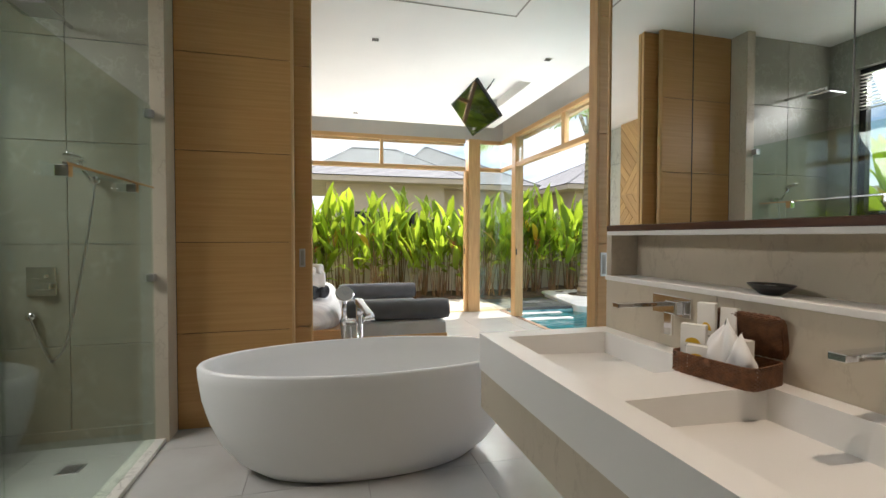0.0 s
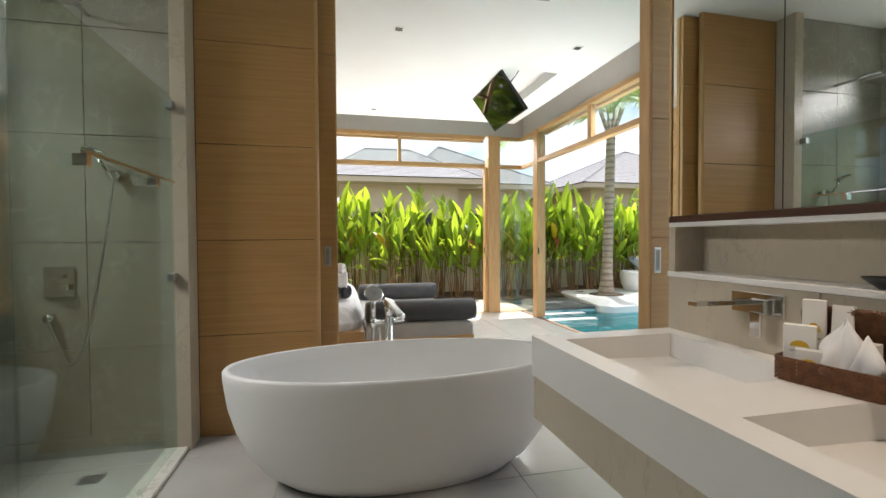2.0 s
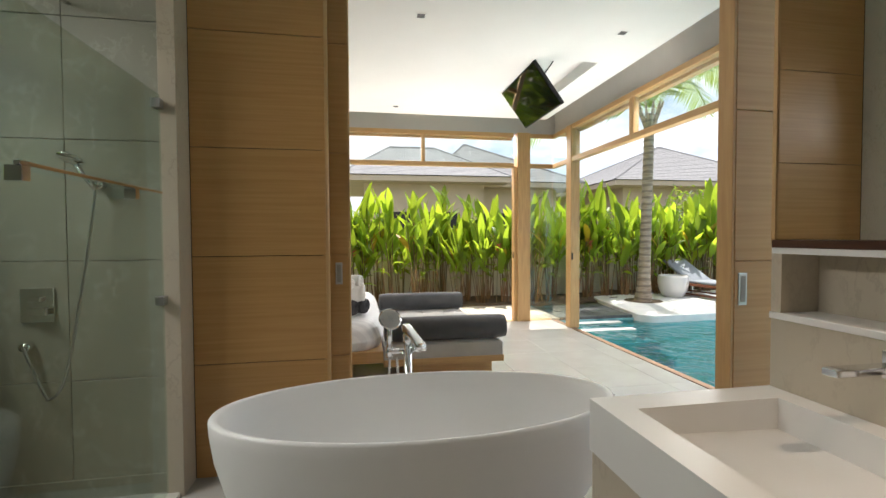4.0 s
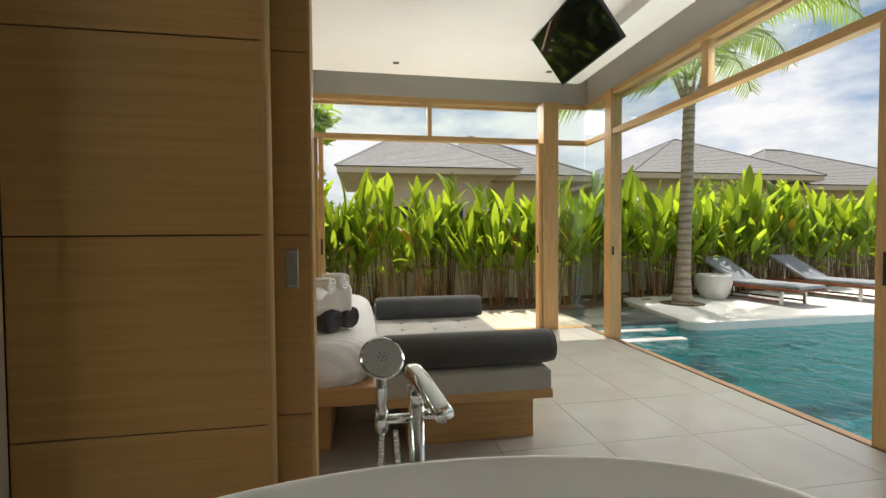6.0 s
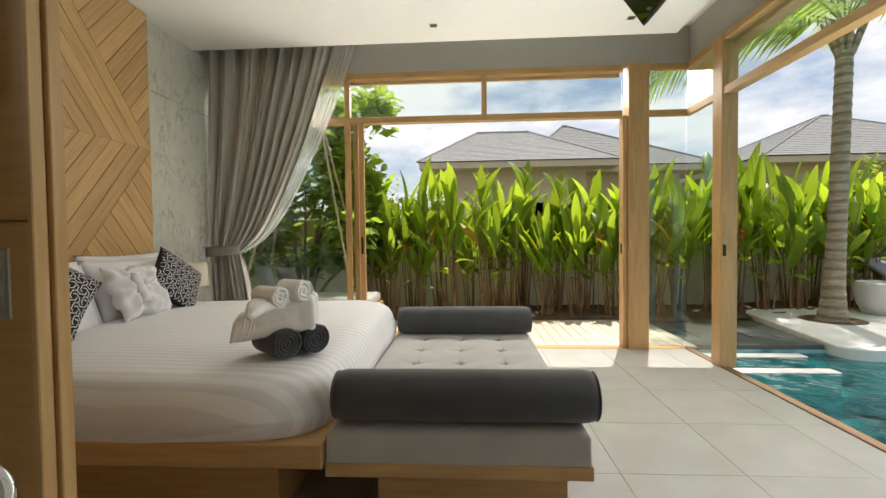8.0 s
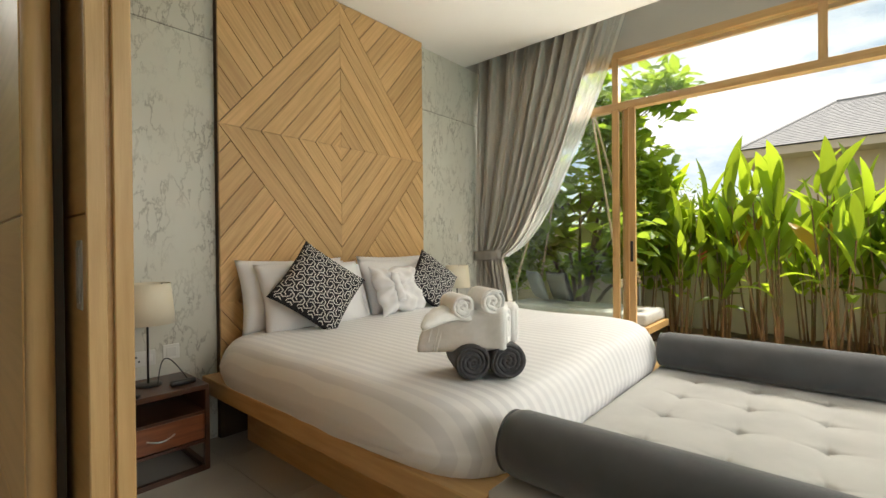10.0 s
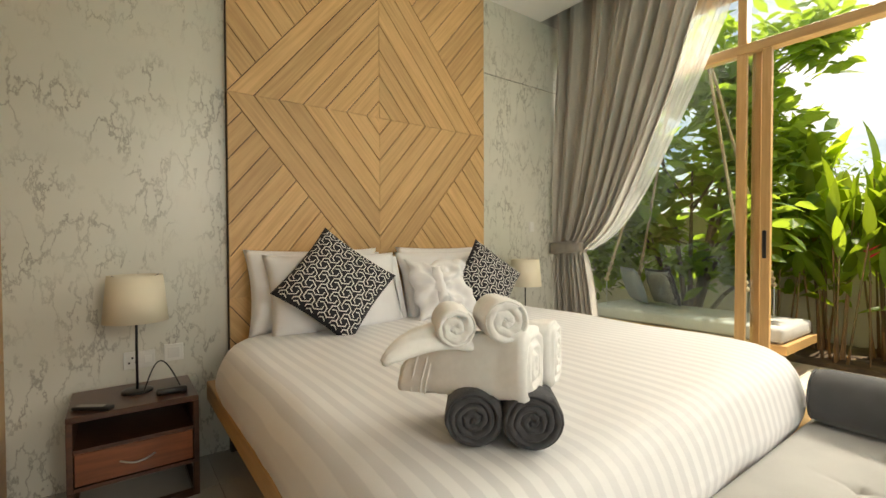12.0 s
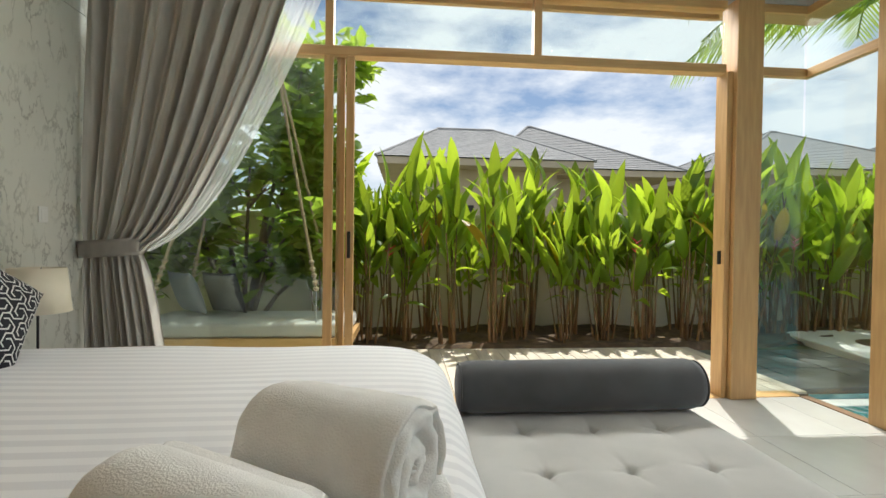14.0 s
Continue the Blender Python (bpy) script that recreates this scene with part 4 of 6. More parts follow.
# towels
def roll_bm(length, r, pitch, seed, loose=0.0):
    """Cloth wound round the x axis: a soft cylinder whose two ends show the spiral of its layers."""
    bm = bmesh.new()
    seg, rad, along = 88, 40, 18

    def skin(a, x):
        return r * (1 + 0.035 * noise.noise((math.cos(a) * 1.4 + seed, math.sin(a) * 1.4, x * 9)) + 0.012 * noise.noise((math.cos(a) * 5, math.sin(a) * 5 + seed, x * 25)) - 0.05 * max(0.0, -math.sin(a)) ** 6) + 0.005 * ((a - 0.9) % (2 * math.pi)) / (2 * math.pi)

    def cap(sign):
        rings = []
        for i in range(rad + 1):
            f = 1 - i / rad
            row = []
            for k in range(seg):
                a = 2 * math.pi * k / seg
                out = skin(a, sign * length / 2)
                q = f * out
                wob = 0.22 * noise.noise((math.cos(a) * 2 + seed, math.sin(a) * 2, f * 3))
                p = (q / pitch - sign * a / (2 * math.pi) + wob) % 1
                bulge = 1 - abs(2 * p - 1) ** 3
                deep = 0.009 + loose * max(0.0, math.cos(a - 0.5)) * math.exp(-((f - 0.66) / 0.12) ** 2)
                x = length / 2 - deep * (1 - bulge) * (1 if f < 0.93 else 0.0) - 0.012 * max(0.0, (f - 0.8) / 0.2) ** 3 - 0.004 * (1 - f)
                row.append(bm.verts.new((sign * (x + 0.003 * noise.noise((q * 60 * math.cos(a), q * 60 * math.sin(a), seed))), q * math.cos(a), q * math.sin(a))))
            rings.append(row)
        return rings
    right, left = cap(1), cap(-1)
    tubes = [left[0]]
    for j in range(1, along):
        x = length * (j / along - 0.5) * 0.86
        tubes.append([bm.verts.new((x, skin(2 * math.pi * k / seg, x) * 1.02 * math.cos(2 * math.pi * k / seg), skin(2 * math.pi * k / seg, x) * 1.02 * math.sin(2 * math.pi * k / seg))) for k in range(seg)])
    tubes.append(right[0])
    for rows in (tubes, right[:-1], left[:-1]):
        for a, b in zip(rows, rows[1:]):
            for k in range(seg):
                bm.faces.new((a[k], a[(k + 1) % seg], b[(k + 1) % seg], b[k]))
    for rows in (right, left):
        bmesh.ops.contextual_create(bm, geom=rows[-2])
        for v in rows[-1]:
            bm.verts.remove(v)
    bmesh.ops.recalc_face_normals(bm, faces=bm.faces)
    return bm


def towel_roll(name, label, mat, face, turn, length, r, pitch, seed, group, loose=0.0):
    """face is the middle of the end that looks into the room."""
    d = Vector((math.cos(radians(turn)), math.sin(radians(turn)), 0)) * (length / 2)
    t = thing(name, label, "towel", group, at=pose(face[0] - d.x, face[1] - d.y, face[2], 0, 0, turn))
    part("rolled_cloth", roll_bm(length, r, pitch, seed, loose), mat, t, smooth=True)


towel_roll("rolled_towel", "charcoal rolled bath towel lying on the bed", "terry_dark", (-0.315, 4.36, 0.73), -40, 0.24, 0.064, 0.0165, 1.0, "charcoal towels", 0.012)
towel_roll("rolled_towel", "charcoal rolled bath towel lying on the bed", "terry_dark", (-0.222, 4.455, 0.731), -40, 0.24, 0.065, 0.0165, 4.0, "charcoal towels")


def folded_cloth(length, wide, high0, high1, seed):
    """A thick folded pad along x: its near end shows the turned layers, its far end thins out."""
    bm = bmesh.new()
    seg, along, inner = 64, 26, 14
    rows = []

    def outline(a, w, h, x):
        c, q = math.cos(a), math.sin(a)
        k = (abs(c) ** 4.5 + abs(q) ** 4.5) ** (-1 / 4.5)
        n = 0.006 * noise.noise((x * 14 + seed, c * 1.6, q * 1.6)) + 0.003 * noise.noise((x * 40 + seed, c * 4, q * 4))
        return Vector((0, c * k * w / 2 + n * c, h / 2 + q * k * h / 2 + n * q))
    for i in range(inner, 0, -1):
        f = 1 - i / (inner + 1)
        row = []
        for k in range(seg):
            a = 2 * math.pi * k / seg
            p = outline(a, wide * (0.08 + 0.9 * f), high0 * (0.12 + 0.86 * f), 0)
            p.z += high0 * (1 - (0.12 + 0.86 * f)) / 2
            p.x = 0.006 - 0.011 * (0.5 + 0.5 * math.cos(2 * math.pi * (f * 3.0 + 0.12 * math.sin(a + seed)))) - 0.008 * max(0.0, f - 0.75) * 4
            row.append(bm.verts.new(p))
        rows.append(row)
    for j in range(along + 1):
        v = j / along
        h, w = high0 + (high1 - high0) * v ** 1.2, wide * (1 - 0.25 * v)
        end = 1 - 0.3 * max(0.0, (v - 0.9) / 0.1) ** 2
        row = []
        for k in range(seg):
            p = outline(2 * math.pi * k / seg, w * (0.98 if j == 0 else 1), h * end, v * length)
            p.x = -v * length - 0.008 + 0.02 * (p.z / max(h, 0.01) - 0.5) * v
            p.z -= 0.02 * v * v - 0.004 * math.sin(v * 5 + seed)
            row.append(bm.verts.new(p))
        rows.append(row)
    for a, b in zip(rows, rows[1:]):
        for k in range(seg):
            bm.faces.new((a[k], a[(k + 1) % seg], b[(k + 1) % seg], b[k]))
    bmesh.ops.contextual_create(bm, geom=rows[0])
    bmesh.ops.contextual_create(bm, geom=rows[-1])
    bmesh.ops.recalc_face_normals(bm, faces=bm.faces)
    return bm


def towel_figure():
    t = thing("folded_towel", "white bath towel folded in thick pads on the charcoal rolls", "towel")
    turn = 24
    front = pose(-0.247, 4.487, 0.764, 0, 0, turn)
    p = part("front_fold", folded_cloth(0.335, 0.13, 0.17, 0.12, 1.0), "terry", t, at=front, smooth=True)
    part("rear_fold", folded_cloth(0.29, 0.1, 0.16, 0.12, 6.0), "terry", t, at=pose(-0.275, 4.6, 0.775, 0, 0, turn + 4), smooth=True)
    for x in (-0.262, -0.276, -0.305):
        h = bmesh.new()
        tube(h, [Vector((x - 0.01 + 0.035 * k / 8, -0.0525 + 0.009 * (abs(2 * k / 8 - 1)) ** 3, -0.012 + 0.125 * k / 8)) for k in range(9)], 0.0028, 6)
        part("woven_hem", h, "terry", p, smooth=True)
    lip = bmesh.new()
    a, b = Vector((-0.415, 4.41, 0.9)), Vector((-0.393, 4.175, 0.89))
    side = Vector((0.95, 0.3, 0)).normalized()

    def fn(u, v):
        ang = 2 * math.pi * u
        w = 0.078 * (1 - v) ** 0.75 + 0.011
        h = 0.022 * (1 - v) ** 0.5 + 0.008
        c = a.lerp(b, v) + Vector((0.0, 0.0, 0.022 * math.sin(math.pi * v) - 0.012 * v * v))
        n = 0.004 * noise.noise((math.cos(ang) * 2, math.sin(ang) * 2, v * 6))
        return c + side * (w + n) * math.cos(ang) + Vector((0, 0, (h + n) * math.sin(ang) - 0.25 * w * math.cos(ang) ** 2 * (1 - v) - 0.1 * w * math.cos(ang)))
    sheet(lip, fn, 40, 26, close_u=True)
    bmesh.ops.holes_fill(lip, edges=[e for e in lip.edges if e.is_boundary], sides=0)
    bmesh.ops.recalc_face_normals(lip, faces=lip.faces)
    part("hanging_corner", lip, "terry", t, smooth=True)


towel_figure()
towel_roll("hand_towel", "small white rolled hand towel on top of the towel pile", "terry", (-0.327, 4.32, 0.942), -31, 0.165, 0.042, 0.02, 2.0, "white hand towels", 0.03)
towel_roll("hand_towel", "small white rolled hand towel on top of the towel pile", "terry", (-0.256, 4.41, 0.957), -28, 0.15, 0.048, 0.0195, 7.0, "white hand towels", 0.01)


# bedside tables and lamps
def bedside_table(y):
    t = thing("bedside_table", "dark walnut bedside table with an open shelf and a drawer", "bedside table", "bedside tables", at=pose(-1.985, y, 0))
    x0, x1, w = -0.185, 0.185, 0.23
    part("top", block(x0, x1, -w, w, 0.425, 0.45, 0.003), "walnut", t)
    for s in (-1, 1):
        part("side_panel", block(x0, x1, s * w - (0.022 if s > 0 else 0), s * w + (0.022 if s < 0 else 0), 0.15, 0.425, 0.002), "walnut", t)
        for xx in (x0, x1 - 0.025):
            part("leg", block(xx, xx + 0.025, s * w - (0.025 if s > 0 else 0), s * w + (0.025 if s < 0 else 0), 0, 0.15, 0.002), "walnut", t)
        part("foot_rail", block(x0 + 0.025, x1 - 0.025, s * w - (0.025 if s > 0 else 0), s * w + (0.025 if s < 0 else 0), 0, 0.025), "walnut", t)
    part("front_rail", block(x1 - 0.025, x1, -w + 0.025, w - 0.025, 0, 0.025), "walnut", t)
    part("shelf", block(x0, x1 - 0.004, -w + 0.022, w - 0.022, 0.3, 0.315), "walnut", t)
    part("bottom", block(x0, x1, -w + 0.022, w - 0.022, 0.15, 0.165), "walnut", t)
    part("back", block(x0, x0 + 0.008, -w + 0.022, w - 0.022, 0.165, 0.425), "walnut", t)
    d = part("drawer", block(x1 - 0.022, x1 - 0.002, -w + 0.025, w - 0.025, 0.17, 0.298, 0.003), "mahogany", t, "reddish mahogany drawer front")
    b = bmesh.new()
    tube(b, [Vector((x1 + 0.02 * math.sin(math.pi * k / 8), -0.06 + 0.12 * k / 8, 0.235 - 0.012 * math.sin(math.pi * k / 8))) for k in range(9)], 0.004, 8)
    part("handle", b, "steel", d, smooth=True)


def table_lamp(x, y):
    t = thing("table_lamp", "table lamp with a cream drum shade and dark metal stem", "lamp", "bedside lamps", at=pose(x, y, 0.45))
    part("base", lathe(bmesh.new(), [(0.062, 0.0), (0.062, 0.008), (0.05, 0.012), (0.0, 0.013)], 32), "black", t, smooth=True)
    part("stem", rod(bmesh.new(), (0, 0, 0.012), (0, 0, 0.5), 0.0055), "black", t, smooth=True)
    part("shade", lathe(bmesh.new(), [(0.128, 0.325), (0.108, 0.535), (0.105, 0.535), (0.125, 0.325), (0.128, 0.325)], 48), "shade", t, smooth=True)
    s = bmesh.new()
    for k in range(3):
        rod(s, (0, 0, 0.5), (0.104 * math.cos(2.1 * k), 0.104 * math.sin(2.1 * k), 0.53), 0.002, seg=6)
    part("shade_ring", s, "black", t)
    part("bulb", lathe(bmesh.new(), [(0.0, 0.36), (0.02, 0.37), (0.028, 0.4), (0.02, 0.44), (0.012, 0.47), (0.0, 0.47)], 16), "white_plastic", t, smooth=True)


bedside_table(3.775)
bedside_table(6.33)
table_lamp(-2.02, 3.785)
table_lamp(-2.0, 6.33)
ph = thing("telephone_receiver", "black telephone receiver with a curled cord on the bedside table", "telephone", at=pose(-1.9, 3.92, 0.45))
part("receiver", block(-0.02, 0.02, -0.07, 0.05, 0.0, 0.026, 0.008, 2), "black", ph, smooth=True)
cb_ = bmesh.new()
tube(cb_, [Vector((-0.06 - 0.11 * math.sin(k * 0.26) + 0.02, 0.03 - 0.012 * k, 0.01 + 0.11 * math.sin(math.pi * k / 12))) for k in range(13)], 0.003, 6)
part("cord", cb_, "black", ph, smooth=True)
rc = thing("remote_control", "slim black remote control on the bedside table", "remote control", at=pose(-1.86, 3.63, 0.45, 0, 0, -35))
part("body", block(-0.02, 0.02, -0.075, 0.075, 0, 0.016, 0.005, 2), "black", rc, smooth=True)
part("buttons", block(-0.013, 0.013, -0.06, 0.045, 0.016, 0.0175), "grout", rc)


def wall_plate(name, y, z, w, h, label, cat, holes=0):
    t = thing(name, label, cat, at=pose(X0, y, z, 0, 0, 90))
    p = part("plate", block(-w / 2, w / 2, -0.009, 0, -h / 2, h / 2, 0.002), "white_plastic", t)
    if holes:
        for (a, b) in ((-0.028, 0.012), (-0.042, -0.012), (-0.014, -0.012)):
            part("socket_hole", block(a - 0.004, a + 0.004, -0.0102, -0.008, b - 0.005, b + 0.005), "black", p)
        part("rocker", block(0.02, 0.05, -0.012, -0.008, -0.018, 0.018, 0.001), "white_plastic", p)
    else:
        part("rocker", block(-w * 0.3, w * 0.3, -0.012, -0.008, -h * 0.3, h * 0.3, 0.001), "white_plastic", p)


wall_plate("wall_socket", 3.80, 0.56, 0.13, 0.085, "white double wall socket plate on marble", "socket", 1)
wall_plate("wall_switch", 3.945, 0.575, 0.085, 0.085, "white wall switch plate on marble", "switch")
wall_plate("wall_switch", 6.6, 1.25, 0.06, 0.085, "white wall switch plate on marble", "switch")


# curtains, gathered by a tie-back
def drape(z, top, tie):
    """Left-to-right share of the opening at height z: 1 at the rail, the tie's at the tie-back."""
    if z > 1.07:
        f = (z - 1.07) / (ZP - 0.06 - 1.07)
        return tie + (top - tie) * (f ** 0.6)
    f = (1.07 - z) / 1.07
    return tie + 0.17 * math.sin(f * 1.5) ** 0.8


def curtain_bm(x_left, top_w, tie_w, y, folds, depth, thick, seed, z0=0.015):
    bm = bmesh.new()

    def fn(u, v):
        z = z0 + (ZP - 0.06 - z0) * v
        w = drape(z, top_w, tie_w)
        squeeze = 0.55 + 0.45 * min(1, w / top_w)
        near = math.exp(-((z - 1.07) / 0.12) ** 2)
        uu = u + 0.012 * math.sin(u * 23 + seed) * (1 - near)
        x = x_left + w * uu
        fold = (0.75 + 0.5 * noise.noise((uu * 9, seed, 0.3))) * math.sin(uu * math.pi * 2 * folds + seed + 2.4 * math.sin(uu * 8.3 + seed) + 0.8 * math.sin(z * 1.1 + u * 5)) + 0.35 * math.sin(uu * math.pi * 2 * folds * 2.3 + 1.3 + z * 0.7)
        d = depth * fold * squeeze * (1 - 0.55 * near)
        sag = 0.03 * math.sin(math.pi * min(1, max(0, (z - 1.07) / 2))) * u
        return (x, y + d + 0.03 * noise.noise((x * 3, z * 1.2, seed)) - sag, z)
    sheet(bm, fn, 260, 60)
    return bm


cur = thing("curtain", "heavy grey floor-length curtain gathered by a tie-back", "curtain")
part("drape", curtain_bm(X0 + 0.02, 1.38, 0.31, 6.885, 8, 0.062, 0.004, 0.4), "curtain", cur, smooth=True)
tb_ = bmesh.new()
sheet(tb_, lambda u, v: (X0 + 0.165 + 0.172 * math.cos(2 * math.pi * u), 6.885 + 0.105 * math.sin(2 * math.pi * u), 1.07 + 0.05 * (2 * v - 1) + 0.012 * math.cos(2 * math.pi * u)), 48, 4, close_u=True)
bmesh.ops.solidify(tb_, geom=list(tb_.faces), thickness=0.006)
part("tie_back", tb_, "curtain", cur, smooth=True)
hk = bmesh.new()
rod(hk, (X0, 6.88, 1.07), (X0 + 0.04, 6.88, 1.07), 0.006)
bmesh.ops.create_icosphere(hk, subdivisions=2, radius=0.012, matrix=Matrix.Translation((X0 + 0.045, 6.88, 1.07)))
part("hook", hk, "steel", cur, smooth=True)
rl = block(X0 + 0.01, 2.2, 6.915, 6.945, ZP - 0.05, ZP - 0.03)
tagged(part("curtain_track", rl, "white_plastic"), "white curtain track in the ceiling recess", "curtain track")
sh_ = thing("sheer_curtain", "translucent white sheer curtain drawn back with the drape", "curtain")
part("veil", curtain_bm(X0 + 0.05, 1.5, 0.25, 7.06, 13, 0.02, 0.002, 2.0, 1.05), "sheer", sh_, smooth=True)

# ceiling fittings
tv = thing("ceiling_television", "flat black television folded down from a ceiling recess", "television", at=pose(TVX0 + 0.005, (TVY0 + TVY1) / 2, ZC - 0.01, 0, 53, 0))
part("screen_body", block(0.0, 0.5, -0.5, 0.5, -0.0, 0.035, 0.004), "black", tv)
M["screen"] = material("glossy_screen", (0.006, 0.006, 0.007), rough=0.04)
part("screen_glass", block(0.015, 0.485, -0.485, 0.485, -0.004, -0.001), "screen", tv)
part("lift_arm", rod(bmesh.new(), (0.2, 0.0, 0.035), (0.1, 0.0, 0.42), 0.012), "steel", tv)
kb_ = bmesh.new()
tube(kb_, [Vector((0.25 - 0.02 * k, -0.12 + 0.11 * math.sin(k * 0.55), 0.04 + 0.04 * k)) for k in range(10)], 0.006, 6)
part("cable", kb_, "black", tv, smooth=True)
def spot(x, y):
    t = thing("downlight", "small square recessed ceiling downlight, switched off", "downlight", "ceiling downlights", at=pose(x, y, ZC))
    part("trim", block(-0.045, 0.045, -0.045, 0.045, -0.003, 0.0, 0.001), "white_plastic", t)
    part("lamp_recess", block(-0.03, 0.03, -0.03, 0.03, -0.0045, -0.003), "black", t)


for p in ((0.19, 6.39), (1.875, 6.39), (0.22, 3.97), (1.92, 3.985)):
    spot(*p)
gr = thing("ceiling_access_hatch", "white ceiling hatch, the shade of its gap drawn as grey strips", "ceiling hatch", at=pose(0, 0, ZC))
# Raised grey strips stand in for the shade in the hatch's edge gap.
gb = bmesh.new()
for a in ((0.2, 1.27, 3.262, 3.275), (1.257, 1.27, 2.6, 3.262), (0.2, 0.213, 2.6, 3.262)):
    box(gb, *a, -0.004, 0.0)
part("shadow_gap", gb, "grout", gr)

bl = thing("downlight", "small square recessed ceiling downlight above the basins, lit", "downlight", "ceiling downlights", at=pose(0.78, 0.35, ZC))
part("trim", block(-0.045, 0.045, -0.045, 0.045, -0.003, 0.0, 0.001), "white_plastic", bl)
part("lamp_recess", block(-0.03, 0.03, -0.03, 0.03, -0.0045, -0.003), "black", bl)

# ---- bathroom fittings ----
def tub_mixer():
    t = thing("tub_filler", "chrome floor-standing tub filler with a hand shower", "tap", at=pose(0.005, 2.955, 0))
    part("floor_flange", lathe(bmesh.new(), [(0.05, 0.0), (0.05, 0.012), (0.03, 0.018), (0.0, 0.018)], 32), "chrome", t, smooth=True)
    b = bmesh.new()
    rod(b, (0, 0, 0.01), (0, 0, 0.74), 0.022, seg=24)
    rod(b, (0, 0, 0.74), (0, 0, 0.80), 0.022, 0.026, seg=24)
    part("column", b, "chrome", t, smooth=True)
    s = bmesh.new()
    way = Vector((0.42, -0.9, 0)).normalized()
    across = Vector((0.9, 0.42, 0)).normalized()

    def body(u, v):
        a = 2 * math.pi * u
        c, q = math.cos(a), math.sin(a)
        k = (abs(c) ** 3.5 + abs(q) ** 3.5) ** (-1 / 3.5)
        p = way * (0.165 * v - 0.024) + across * c * k * (0.025 + 0.004 * v)
        return (p.x, p.y, 0.832 - 0.075 * v ** 1.4 + q * k * (0.023 - 0.008 * v))
    sheet(s, body, 32, 14, close_u=True)
    bmesh.ops.holes_fill(s, edges=[e for e in s.edges if e.is_boundary], sides=0)
    sp_ = part("spout", s, "chrome", t, smooth=True)
    tip = way * 0.128
    ar = bmesh.new()
    rod(ar, (tip.x, tip.y, 0.735), (tip.x, tip.y, 0.76), 0.012, seg=16)
    part("aerator", ar, "steel", sp_, smooth=True)
    lv = bmesh.new()
    rod(lv, (0.02, 0, 0.715), (0.07, -0.02, 0.715), 0.015, seg=20)
    box(lv, 0.062, 0.098, -0.03, -0.014, 0.708, 0.722, 0.004, 2)
    part("lever", lv, "chrome", t, smooth=True)
    a = bmesh.new()
    rod(a, (-0.02, 0, 0.705), (-0.118, 0, 0.705), 0.014, seg=20)
    rod(a, (-0.1, 0, 0.675), (-0.1, 0, 0.735), 0.019, seg=20)
    part("side_arm", a, "chrome", t, smooth=True)
    h = bmesh.new()
    rod(h, (-0.1, 0.0, 0.715), (-0.1, -0.03, 0.86), 0.0165, 0.0145, seg=20)
    hs_ = part("hand_shower", h, "chrome", t, smooth=True)
    cl = bmesh.new()
    rod(cl, (-0.1, -0.027, 0.845), (-0.1, -0.0285, 0.853), 0.0175, seg=20)
    part("collar", cl, "steel", hs_, smooth=True)
    at_head = pose(-0.098, -0.045, 0.893, 52, 0, 14)
    d = bmesh.new()
    lathe(d, [(0.0, -0.016), (0.03, -0.015), (0.056, -0.008), (0.062, 0.0), (0.06, 0.006), (0.0, 0.008)], 44)
    bmesh.ops.transform(d, matrix=at_head, verts=d.verts)
    part("spray_head", d, "chrome", hs_, smooth=True)
    n = bmesh.new()
    for k in range(64):
        rr, aa = 0.05 * math.sqrt((k + 0.5) / 64), k * 2.39996
        rod(n, (rr * math.cos(aa), rr * math.sin(aa), 0.006), (rr * math.cos(aa), rr * math.sin(aa), 0.0105), 0.0016, seg=6)
    for k in range(7):
        rr, aa = (0.012 if k else 0.0), k * math.pi / 3
        rod(n, (rr * math.cos(aa), rr * math.sin(aa), 0.006), (rr * math.cos(aa), rr * math.sin(aa), 0.0108), 0.0032, seg=8)
    bmesh.ops.transform(n, matrix=at_head, verts=n.verts)
    fc = lathe(bmesh.new(), [(0.0, 0.0085), (0.055, 0.0085), (0.055, 0.0065)], 44)
    bmesh.ops.transform(fc, matrix=at_head, verts=fc.verts)
    part("spray_face", fc, "light_grey", hs_, "pale grey spray plate")
    tagged(part("nozzle_field", n, "sling", hs_), kind="stuff")
    for dx, out in ((-0.1, -1.0), (-0.062, 1.6)):
        pts = [Vector((dx + 0.014 * out * math.sin(k / 40 * math.pi), -0.01 + 0.012 * math.sin(k / 6), 0.675 - 0.6 * math.sin(k / 40 * math.pi / 2))) for k in range(41)]
        hb_ = tube(bmesh.new(), pts, 0.0065, 8)
        hose = part("hose", hb_, "steel", t, smooth=True)
        rg_ = bmesh.new()
        for p0, p1 in zip(pts, pts[1:]):
            for f in (0.2, 0.7):
                q0 = p0.lerp(p1, f)
                rod(rg_, q0, q0 + (p1 - p0).normalized() * 0.004, 0.0082, seg=10)
        tagged(part("hose_ribbing", rg_, "chrome", hose, smooth=True), kind="stuff")


tub_mixer()

sm = thing("shower_mixer", "square chrome shower mixer plate on the stone wall", "shower mixer", at=pose(-1.83, YS, 1.0))
part("plate", block(-0.075, 0.075, -0.012, 0, -0.085, 0.085, 0.003), "chrome", sm)
part("diverter", block(-0.03, 0.03, -0.035, -0.012, 0.02, 0.045, 0.003), "chrome", sm)
part("lever", block(-0.025, 0.06, -0.05, -0.012, -0.045, -0.01, 0.003), "chrome", sm)
hsw = thing("hand_shower_set", "chrome hand shower on its wall holder with a hanging hose", "hand shower", at=pose(-1.53, YS, 1.6))
b = bmesh.new()
